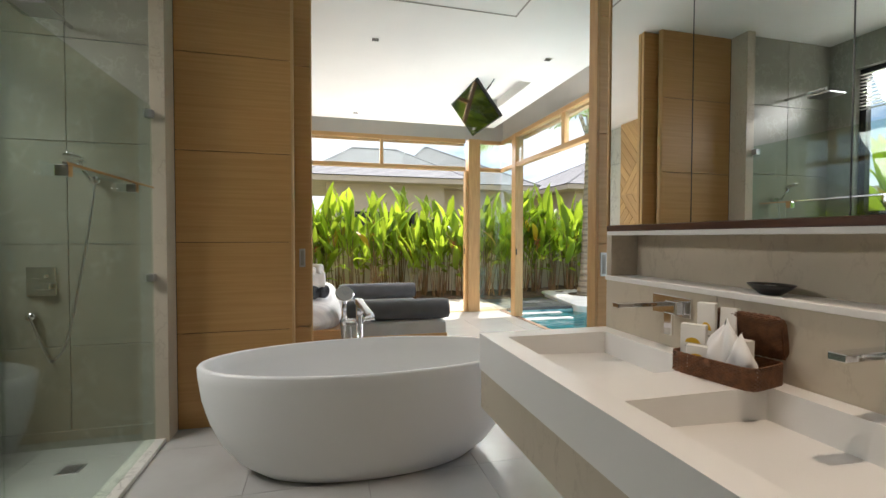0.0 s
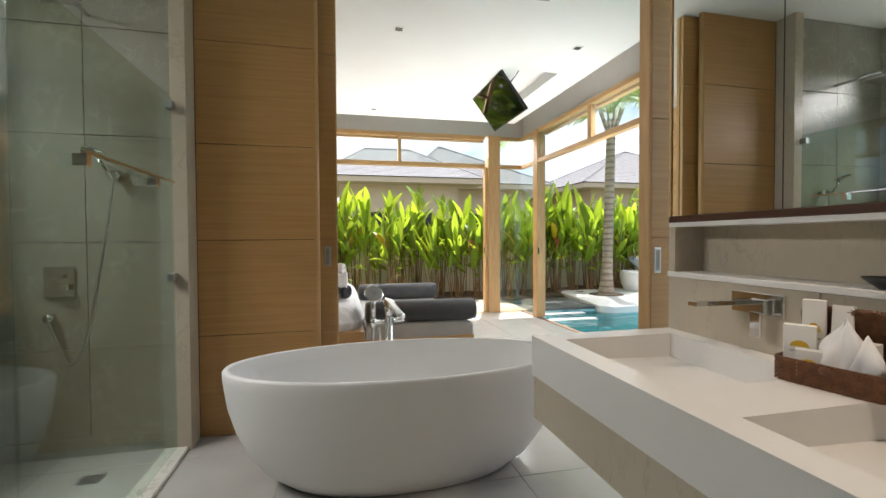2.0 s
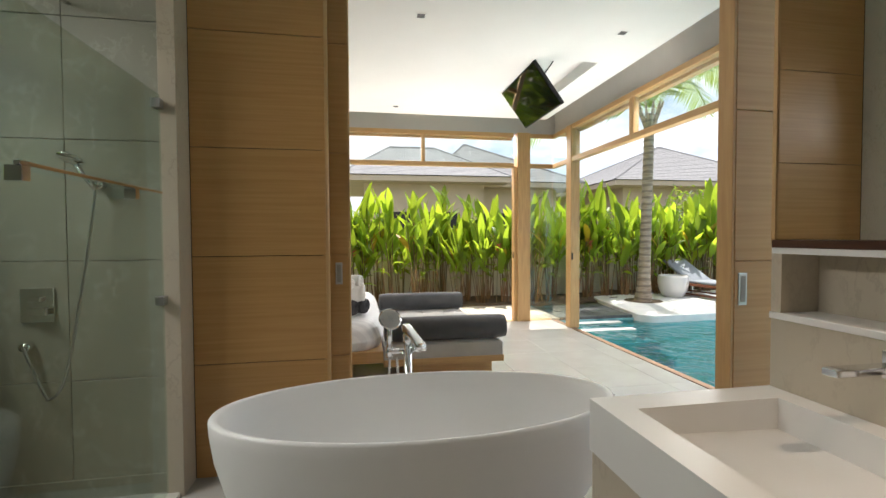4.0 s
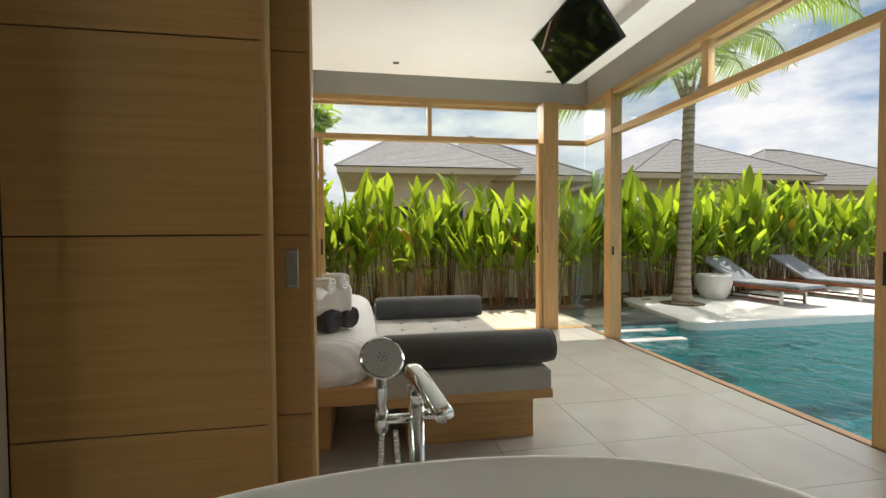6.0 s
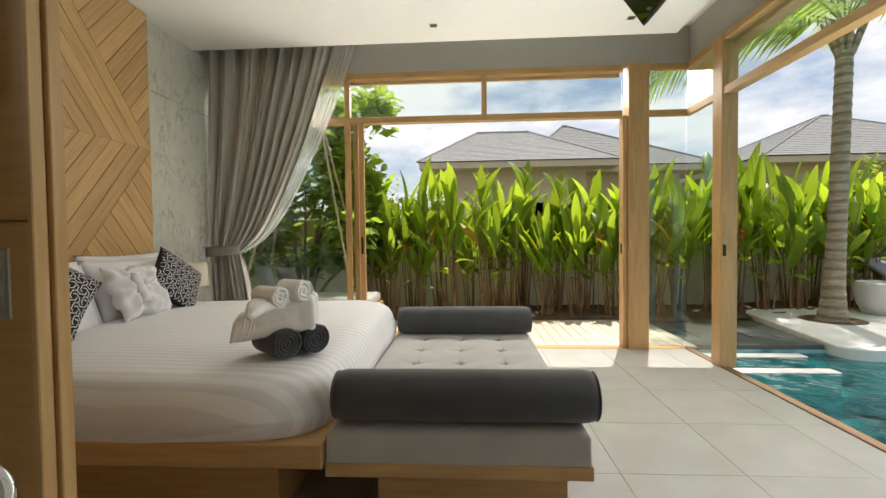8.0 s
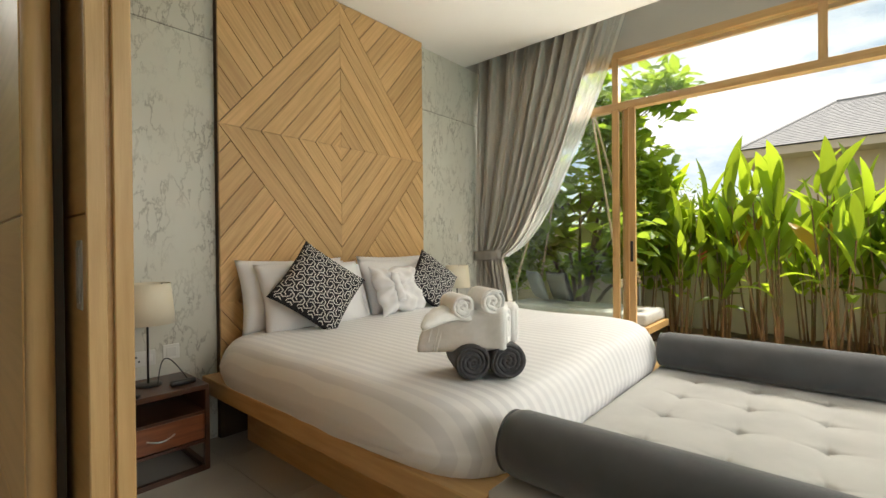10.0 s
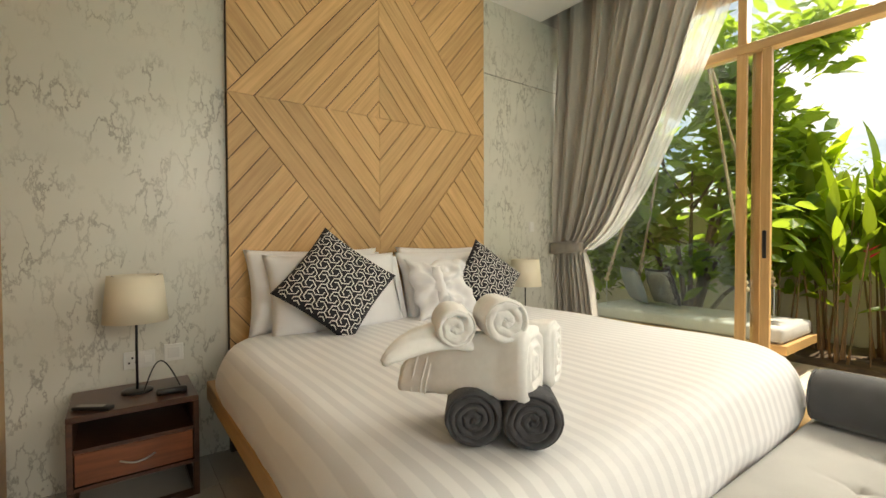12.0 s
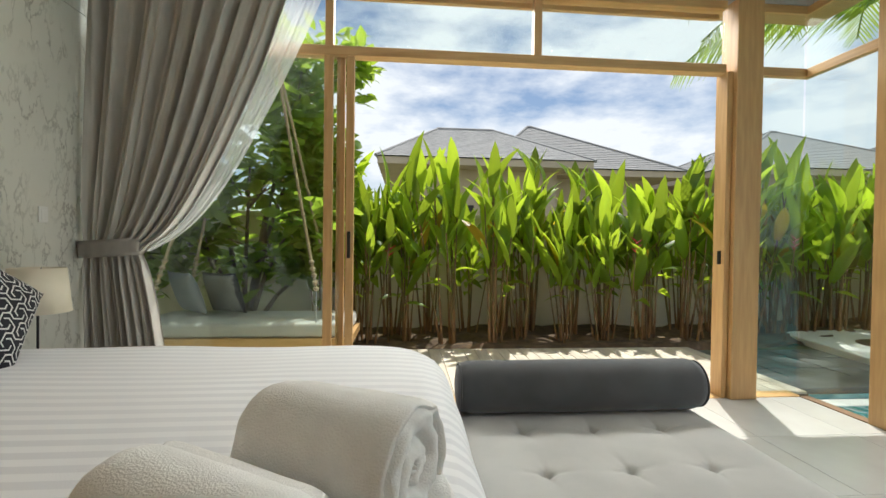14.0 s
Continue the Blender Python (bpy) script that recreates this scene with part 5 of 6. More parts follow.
rod(b, (0, 0, 0), (0, -0.05, 0), 0.022, seg=20)
part("wall_holder", b, "chrome", hsw, smooth=True)
b = bmesh.new()
rod(b, (0.0, -0.06, -0.03), (-0.06, -0.1, 0.09), 0.012, seg=16)
part("handle", b, "chrome", hsw, smooth=True)
b = lathe(bmesh.new(), [(0.0, -0.02), (0.03, -0.018), (0.058, -0.006), (0.06, 0.003), (0.055, 0.008), (0.0, 0.009)], 32)
part("spray_head", b, "chrome", hsw, smooth=True, at=pose(-0.075, -0.11, 0.115, 160, 10, 0))
b = bmesh.new()
tube(b, [Vector((0.0 - 0.34 * (k / 20) ** 1.3, -0.06 - 0.03 * math.sin(k * 0.3), -0.03 - 1.0 * math.sin(k / 20 * math.pi * 0.62) / 0.96 + (0.0 if k < 17 else 0.05 * (k - 16)))) for k in range(21)], 0.0065, 8)
part("hose", b, "steel", hsw, smooth=True)
b = bmesh.new()
rod(b, (-0.34, 0, -0.8), (-0.34, -0.05, -0.8), 0.022, seg=20)
part("hose_outlet", b, "chrome", hsw, smooth=True)
rs = thing("rain_shower", "flat square rain shower head on a chrome arm", "shower head", at=pose(-1.66, YS, 2.5))
b = bmesh.new()
rod(b, (0, 0, 0), (0, -0.34, 0), 0.011, seg=16)
rod(b, (0, -0.34, 0.01), (0, -0.34, -0.05), 0.011, seg=16)
part("arm", b, "chrome", rs, smooth=True)
part("head_plate", block(-0.09, 0.09, -0.43, -0.25, -0.065, -0.05, 0.003), "steel", rs)
dr = thing("floor_drain", "dark steel slotted drain in the shower floor", "drain", at=pose(-1.555, 2.75, 0.0))
part("grate", block(-0.055, 0.055, -0.055, 0.055, 0.0, 0.003, 0.001), "steel", dr)
for k in range(6):
    part("slot", block(-0.045, 0.045, -0.042 + 0.0155 * k, -0.035 + 0.0155 * k, 0.003, 0.0036), "black", dr)

# basket of toiletries on the wash-stand
bk = thing("wicker_basket", "brown woven wicker basket with its lid open", "basket", at=pose(0.945, 1.0, CZ, 0, 0, 12) @ Matrix.Scale(0.84, 4))
def weave(parent, name, w, d, h, at=None):
    """Walls of wound strands between uprights."""
    b = bmesh.new()
    rows = int(h / 0.0062)
    for k in range(rows):
        pts = []
        for s in range(97):
            a = 2 * math.pi * s / 96
            c, q = math.cos(a), math.sin(a)
            f = (abs(c) ** 8 + abs(q) ** 8) ** (-1 / 8)
            o = 0.0018 * (1 if (s + k) % 2 else -1)
            pts.append(Vector((c * f * (d / 2 + o), q * f * (w / 2 + o), 0.004 + 0.0062 * k)))
        for p0, p1 in zip(pts, pts[1:]):
            rod(b, p0, p1, 0.0038, seg=5, caps=False)
    return part(name, b, "wicker", parent, at=at)


weave(bk, "woven_side", 0.29, 0.19, 0.075)
part("basket_floor", block(-0.085, 0.085, -0.135, 0.135, 0.001, 0.008), "wicker", bk)
part("lining", block(-0.082, 0.082, -0.132, 0.132, 0.008, 0.02), "wicker", bk)
weave(bk, "woven_lid", 0.29, 0.145, 0.02, at=pose(0.098, 0, 0.08, 0, 78, 0) @ pose(-0.072, 0, 0))
part("lid_panel", block(-0.143, 0.0, -0.14, 0.14, 0.0, 0.006), "wicker", bk, at=pose(0.1, 0, 0.08, 0, 78, 0))
lw_b = bmesh.new()
for k in range(22):
    for q in range(28):
        o = 0.0012 * (1 if (k + q) % 2 else -1)
        rod(lw_b, (-0.14 + 0.0063 * k, -0.138 + 0.0098 * q, -0.002 + o), (-0.14 + 0.0063 * k, -0.1282 + 0.0098 * q, -0.002 - o), 0.0034, seg=5, caps=False)
tagged(part("woven_panel", lw_b, "wicker", bk, at=pose(0.1, 0, 0.08, 0, 78, 0)), kind="stuff")
part("clasp", lathe(bmesh.new(), [(0.012, 0), (0.014, 0.006), (0.0, 0.014)], 12), "wicker", bk, at=pose(-0.1, 0, 0.06, 0, -90, 0))


def carton(x, y, z, w, d, h, turn, tilt=0):
    t = thing("toiletry_box", "small white toiletry box with a yellow print", "box", "toiletry boxes", at=pose(x, y, z, 0, tilt, turn))
    part("carton", block(-d / 2, d / 2, -w / 2, w / 2, 0, h, 0.001), "paper", t)
    b = bmesh.new()
    sheet(b, lambda u, v: (-d / 2 - 0.0006, (u - 0.5) * w * 0.62, h * 0.55 + v * h * 0.13 * math.sin(math.pi * u) ** 0.5), 10, 3)
    part("printed_arch", b, "yellow", t)
    part("printed_line", block(-d / 2 - 0.0006, -d / 2, -w * 0.3, w * 0.3, h * 0.44, h * 0.47), "light_grey", t)


for a in ((0.91, 1.08, 0.869, 0.07, 0.03, 0.125, 32), (0.965, 1.085, 0.869, 0.05, 0.03, 0.19, 30), (0.985, 1.03, 0.869, 0.045, 0.03, 0.18, 26, 8), (0.88, 1.035, 0.869, 0.055, 0.028, 0.07, 34), (0.965, 0.96, 0.869, 0.05, 0.03, 0.1, 10)):
    carton(*a)


def napkin(x, y, h, r, seed):
    t = thing("folded_napkin", "white cloth napkin folded to a standing point", "napkin", "basket napkins", at=pose(x, y, 0.869))
    b = bmesh.new()

    def fold(u, v):
        a = 2 * math.pi * u
        wide = r * (0.85 + 0.25 * math.sin(math.pi * v)) * (1 - v ** 3) + 0.003
        lap = 1 + 0.32 * math.cos(2 * a + seed + 3.2 * v) + 0.14 * math.cos(5 * a - 4 * v)
        return (wide * lap * math.cos(a) * 0.8 + 0.008 * v * v, wide * lap * math.sin(a), h * v * (1 + 0.08 * math.cos(a + seed) * v))
    sheet(b, fold, 48, 24, close_u=True)
    part("cloth", b, "linen", t, smooth=True)


napkin(0.922, 0.985, 0.15, 0.036, 0.5)
napkin(0.93, 0.942, 0.115, 0.036, 2.2)
ds = thing("soap_dish", "small black oval dish with a white soap on the shelf", "dish", at=pose(XW + 0.055, 1.0, nz0))
part("dish", lathe(bmesh.new(), [(0.03, 0.0), (0.035, 0.004), (0.06, 0.022), (0.07, 0.032), (0.066, 0.033), (0.05, 0.02), (0.02, 0.008), (0.0, 0.008)], 32, 0.75, 1.0), "black", ds, smooth=True)
part("soap", lathe(bmesh.new(), [(0.0, 0.009), (0.024, 0.012), (0.03, 0.02), (0.024, 0.028), (0.0, 0.03)], 20, 0.7, 1.0), "solid", ds, smooth=True)

# ---- outside ----
PX0, PX1, PYA, PYB, WATER, TZ = 2.82, 14.0, -4.0, 7.38, -0.10, 0.02
gb = bmesh.new()
for x0, x1, y0, y1 in ((-300, PX0, -300, 400), (PX0, PX1, PYB, 400), (PX0, PX1, -300, PYA), (PX1, 300, -300, 400)):
    gb.faces.new([gb.verts.new(c) for c in ((x0, y0, -0.06), (x1, y0, -0.06), (x1, y1, -0.06), (x0, y1, -0.06))])
bmesh.ops.remove_doubles(gb, verts=gb.verts, dist=0.001)
setting("ground", gb, "ground", "grassy ground beyond the garden", "ground")
pool = thing("pool", "turquoise mosaic swimming pool beside the bedroom", "pool", kind="structure")
part("pool_floor", block(PX0, PX1, PYA, PYB, -1.5, -1.3), "pool", pool)
for a in ((PX0 - 0.1, PX0, PYA, PYB), (PX1, PX1 + 0.1, PYA, PYB), (PX0, PX1, PYB, PYB + 0.1), (PX0, PX1, PYA - 0.1, PYA)):
    part("pool_side", block(*a, -1.5, -0.061), "pool", pool)
for k in range(3):
    y1 = PYB - 0.005 - 0.36 * k
    z1 = -0.135 - 0.17 * k
    part("step", block(PX0, 4.24, y1 - 0.36, y1, -1.3, z1 - 0.004), "pool", pool)
for x0, x1, y0, y1 in ((2.9, 3.96, 7.22, 7.36), (2.84, 3.86, 6.68, 6.82)):
    part("stepping_slab", block(x0, x1, y0, y1, -0.5, WATER + 0.006, 0.006), "white_deck", pool, "pale stone slab at water level")
wt = bmesh.new()
wt.faces.new([wt.verts.new(c) for c in ((PX0, PYA, WATER), (PX1, PYA, WATER), (PX1, PYB, WATER), (PX0, PYB, WATER))])
ws = setting("water", wt, "water", "rippled clear pool water", "water")
ws.visible_shadow = False

# garden deck boards and slate paving
gd = thing("garden_deck", "pale timber board deck outside the garden door", "deck", kind="structure")
part("deck_bed", block(-3.4, 2.9, Y1 + 0.12, 8.78, -0.2, -0.03), "soil", gd)
for k in range(52):
    part("deck_board", block(-3.4 + 0.121 * k, -3.4 + 0.121 * k + 0.116, Y1 + 0.121, 8.78, -0.03, -0.008, 0.002), "deck", gd)
sp = thing("slate_paving", "dark slate paving beside the pool steps", "paving", kind="structure")
for i in range(5):
    for k in range(3):
        part("slate_tile", block(2.91 + 0.3 * i, 3.2 + 0.3 * i, 7.71 + 0.36 * k, 8.06 + 0.36 * k, -0.08, -0.045 + random.uniform(-0.003, 0.003), 0.003), "slate", sp)
part("slate_step", block(2.9, 4.245, 7.385, 7.7, -0.06, -0.012, 0.004), "slate", sp)


def soil_bm(x0, x1, y0, y1, z):
    bm = bmesh.new()
    sheet(bm, lambda u, v: (x0 + u * (x1 - x0), y0 + v * (y1 - y0) + 0.15 * max(0.0, x0 + u * (x1 - x0) - 3.0), z + 0.05 * noise.noise((u * 60, v * 6, 1)) + 0.02 * noise.noise((u * 300, v * 30, 4)) - 0.05 * (1 if v in (0.0, 1.0) else 0)), 260, 22)
    return bm


def hedge_y(a):
    return 0.15 * max(0.0, a - 3.0)


setting("planting_bed", soil_bm(-6, 15, 8.78, 10.06, 0.0, ), "soil", "brown mulched planting bed along the garden wall", "planting bed", smooth=True)
gw = thing("garden_wall", "cream rendered garden wall behind the plants", "wall", kind="structure")
for k in range(8):
    wx = -9 + 3 * k
    at_ = pose(wx, 10.06 + hedge_y(wx), 0, 0, 0, math.degrees(math.atan(0.15)) if wx >= 3 else 0)
    part("wall_panel", block(0, 2.994 if wx < 3 else 3.02, 0, 0.14, -0.06, 1.45), "plaster", gw, at=at_)
    part("coping", block(0, 2.994 if wx < 3 else 3.02, -0.03, 0.17, 1.45, 1.51, 0.004), "plaster", gw, at=at_)
part("west_return", block(-4.2, -4.06, 3.2, 10.06, -0.06, 1.9), "plaster", gw)

# white pool terrace with a rounded corner
def terrace():
    bm = bmesh.new()
    out = []
    r = 0.24
    cx, cy = 4.25 + r, 7.06 + r
    for k in range(13):
        a = math.pi + (math.pi / 2) * k / 12
        out.append((cx + r * math.cos(a), cy + r * math.sin(a)))
    out += [(14.0, 7.3), (14.0, 10.6)]
    r2 = 0.3
    for k in range(9):
        a = math.pi / 2 + (math.pi / 2) * k / 8
        out.append((4.55 + r2 + r2 * math.cos(a), 9.5 - r2 + r2 * math.sin(a)))
    top = [bm.verts.new((x, y, TZ)) for x, y in out]
    f = bm.faces.new(top)
    r_ = bmesh.ops.extrude_face_region(bm, geom=[f])["geom"]
    for g in r_:
        if isinstance(g, bmesh.types.BMVert):
            g.co.z = -1.3
    bmesh.ops.recalc_face_normals(bm, faces=bm.faces)
    bmesh.ops.bevel(bm, geom=[e for e in bm.edges if all(abs(v.co.z - TZ) < 1e-4 for v in e.verts)], offset=0.02, segments=3, profile=0.5, affect="EDGES")
    return bm


setting("pool_terrace", terrace(), "white_deck", "white rendered pool terrace with rounded corners", "terrace")


# plants
def leaf_mesh(name, length, width, curl, mat, n=7):
    bm = bmesh.new()
    rows = []
    for i in range(n + 1):
        f = i / n
        w = width * 0.5 * (math.sin(math.pi * min(1, f * 0.92 + 0.08)) ** 0.75) * (1 - 0.15 * f)
        y = length * f
        z = -curl * length * f * f
        y2 = y * (1 - 0.25 * curl * f)
        rows.append([bm.verts.new((-w, y2, z + w * 0.35)), bm.verts.new((0, y2, z)), bm.verts.new((w, y2, z + w * 0.35))])
    for a, b in zip(rows, rows[1:]):
        for k in range(2):
            bm.faces.new((a[k], a[k + 1], b[k + 1], b[k]))
    bmesh.ops.remove_doubles(bm, verts=bm.verts, dist=0.0005)
    return mesh_of(name, bm, mat, True)


M["leaf_yellow"] = leaf_material("ageing_heliconia_leaf", (0.3, 0.24, 0.02), (0.36, 0.18, 0.03), (0.8, 0.6, 0.04), 0.2)
M["sheath"] = material("dry_leaf_sheath", (0.27, 0.15, 0.06), (0.16, 0.09, 0.04), rough=0.7, scale=9, stretch=(3, 3, 1), vary=0.3)
LEAVES = [leaf_mesh("leaf", 0.6, 0.15, 0.06, "leaf"), leaf_mesh("leaf", 0.68, 0.165, 0.16, "leaf"), leaf_mesh("leaf", 0.46, 0.13, 0.04, "leaf"), leaf_mesh("leaf", 0.56, 0.15, 0.45, "leaf")]
AGED = leaf_mesh("leaf", 0.5, 0.13, 0.3, "leaf_yellow")
LOW = leaf_mesh("leaf", 0.44, 0.14, 0.7, "leaf")


def heliconia(seed, high):
    rnd = random.Random(seed)
    t = thing("heliconia_clump", "tall heliconia clump with upright bright green leaves", "plant", "garden wall planting")

    def blade(mesh, base, turn, up, roll_, sc):
        ob = new("leaf", mesh)
        ob.parent = t
        ob.matrix_basis = Matrix.Translation(base) @ pose(0, 0, 0, 0, 0, turn) @ pose(0, 0, 0, up, 0, 0) @ pose(0, 0, 0, 0, roll_, 0) @ Matrix.Scale(sc, 4)
    for s in range(9):
        a, r = rnd.uniform(0, 6.28), rnd.uniform(0.02, 0.15)
        x, y = r * math.cos(a), r * math.sin(a) * 0.8
        lean = (x * 1.2 + rnd.uniform(-0.12, 0.12), y * 1.2 + rnd.uniform(-0.12, 0.08))
        h = high * rnd.uniform(0.66, 1.0)
        tip = Vector((x + lean[0], y + lean[1], h))
        low = Vector((x, y, -0.06)).lerp(tip, rnd.uniform(0.12, 0.36))
        part("stem", rod(bmesh.new(), (x, y, -0.06), tip, 0.012, 0.007, seg=6), "stem", t)
        part("dry_sheath", rod(bmesh.new(), (x, y, -0.06), low, 0.016, 0.0125, seg=6), "sheath", t)
        n = rnd.choice((3, 4, 4))
        for k in range(n):
            f = 1.0 - 0.145 * k + rnd.uniform(-0.04, 0.02)
            base = Vector((x, y, 0)).lerp(tip, f)
            mesh = AGED if rnd.random() < 0.045 else rnd.choice(LEAVES)
            blade(mesh, base, rnd.uniform(0, 360), 86 - 9 * k + rnd.uniform(-12, 6), rnd.uniform(-50, 50), rnd.uniform(0.75, 1.2))
        if s % 3 == 0:
            blade(LOW, Vector((x, y, 0)).lerp(tip, rnd.uniform(0.35, 0.55)), rnd.uniform(0, 360), rnd.uniform(20, 55), rnd.uniform(-30, 30), rnd.uniform(0.6, 0.9))
    return t


VARIANTS = [heliconia(11, 1.62), heliconia(23, 1.85), heliconia(37, 1.5), heliconia(51, 1.75)]
rnd = random.Random(4)
spots = []
x = -1.15
while x < 13.2:
    spots.append((x, 9.12 + rnd.uniform(-0.1, 0.12)))
    spots.append((x + 0.25, 9.62 + rnd.uniform(-0.12, 0.12)))
    x += 0.47 + rnd.uniform(-0.08, 0.08)
spots = [(a, b + hedge_y(a)) for a, b in spots]
for i, (a, b) in enumerate(spots):
    m = pose(a, b, 0, 0, 0, rnd.uniform(0, 360)) @ Matrix.Scale(rnd.uniform(0.88, 1.14), 4)
    if i < len(VARIANTS):
        VARIANTS[i].matrix_basis = m
    else:
        copy_thing(VARIANTS[rnd.randrange(4)], m)

for a, b in ((-3.05, 1.5), (-3.15, 2.0), (-3.0, 2.5), (-3.2, 3.0), (-3.6, 1.7), (-3.6, 2.4)):
    copy_thing(VARIANTS[rnd.randrange(4)], pose(a, b, 0, 0, 0, rnd.uniform(0, 360)) @ Matrix.Scale(1.2, 4))

for fx, fz in ((-0.45, 0.95), (2.35, 1.05), (4.3, 1.1)):
    fl = thing("heliconia_flower", "red heliconia flower spike among the leaves", "flower", "garden flowers", at=pose(fx, 8.95, fz))
    part("stalk", rod(bmesh.new(), (0, 0.1, -fz - 0.03), (0, 0, 0), 0.006, seg=6), "stem", fl)
    for k in range(5):
        b = bmesh.new()
        rod(b, (0, 0, 0.03 * k), (0.07 * (1 if k % 2 else -1), -0.02, 0.03 * k + 0.05), 0.011, 0.002, seg=6)
        part("bract", b, "red", fl)


def crown_bm(centres, count, size, seed):
    """Many small pointed leaves gathered round twig ends."""
    rnd = random.Random(seed)
    verts, faces = [], []
    for _ in range(count):
        c, r = rnd.choice(centres)
        d = Vector((rnd.gauss(0, 1), rnd.gauss(0, 1), rnd.gauss(0, 0.8)))
        p = Vector(c) + d.normalized() * r * rnd.random() ** 0.45
        q = Euler((rnd.uniform(-0.9, 0.9), rnd.uniform(-0.9, 0.9), rnd.uniform(0, 6.28))).to_matrix()
        s = size * rnd.uniform(0.6, 1.3)
        k = len(verts)
        for a in ((0, 0, 0), (0.17, 0.3, 0.05), (0.2, 0.65, 0.03), (0, 1, -0.08), (-0.2, 0.65, 0.03), (-0.17, 0.3, 0.05)):
            verts.append(p + q @ (Vector(a) * s))
        faces.append((k, k + 1, k + 2, k + 3, k + 4, k + 5))
    me = bpy.data.meshes.new("crown")
    me.from_pydata([tuple(v) for v in verts], [], faces)
    return me


def tree(name, label, base, limbs, leaf_count, leaf_size, seed, mat="tree_leaf", trunk_r=0.06, clump=0.42):
    rnd = random.Random(seed)
    t = thing(name, label, "tree" if "tree" in name else "shrub", at=pose(*base))
    b = bmesh.new()
    centres = []
    for (x, y, z) in limbs:
        mid = Vector((x * 0.4, y * 0.4, z * 0.5))
        rod(b, (0, 0, -0.05), mid, trunk_r, trunk_r * 0.65, seg=8)
        rod(b, mid, (x, y, z), trunk_r * 0.65, trunk_r * 0.3, seg=8)
        for _ in range(5):
            e = Vector((x, y, z)) + Vector((rnd.uniform(-0.5, 0.5), rnd.uniform(-0.4, 0.4), rnd.uniform(-0.35, 0.45)))
            rod(b, mid.lerp(Vector((x, y, z)), rnd.uniform(0.5, 1)), e, trunk_r * 0.3, trunk_r * 0.12, seg=5)
            centres.append((tuple(e), clump * rnd.uniform(0.6, 1.1)))
    part("trunk", b, "twig", t, smooth=True)
    me = crown_bm(centres, leaf_count, leaf_size, seed)
    me.materials.append(M[mat])
    ob = new("crown", me)
    ob.parent = t
    tagged(ob, kind="stuff")
    return t


tree("frangipani_tree", "leafy frangipani tree with spreading grey limbs", (-2.1, 9.3, 0), [(-1.0, 0.1, 2.3), (-0.4, -0.2, 2.9), (0.5, 0.2, 2.7), (0.7, -0.1, 2.4), (0.2, -0.4, 1.9), (0.7, 0.0, 3.1), (-1.3, -0.4, 3.0), (0.7, -0.3, 1.5), (-0.3, -0.5, 1.2), (0.3, -0.1, 1.1), (0.9, 0.1, 1.0), (-0.8, 0.0, 1.5)], 4600, 0.24, 5, trunk_r=0.036)
tree("frangipani_tree", "leafy frangipani tree with spreading grey limbs", (-3.6, 8.6, 0), [(-0.3, 0.1, 2.6), (0.5, -0.2, 2.2), (0.6, 0.3, 3.0), (0.2, -0.6, 1.6), (0.6, 0.0, 1.0)], 2400, 0.2, 8, trunk_r=0.04)
for i, (a, b, h) in enumerate(((-1.6, 11.6, 2.0), (8.3, 12.2, 2.1), (9.6, 12.4, 2.3), (10.9, 12.3, 2.0), (12.2, 12.0, 1.8), (6.0, 11.8, 1.4))):
    tree("garden_shrub", "rounded dark green shrub behind the garden wall", (a, b, -0.05), [(-0.5, 0, h * 0.9), (0.4, 0.2, h), (0, -0.3, h * 0.75), (0.7, -0.2, h * 0.7), (-0.8, 0.1, h * 0.65)], 1500, 0.13, 20 + i, trunk_r=0.04, clump=0.45)


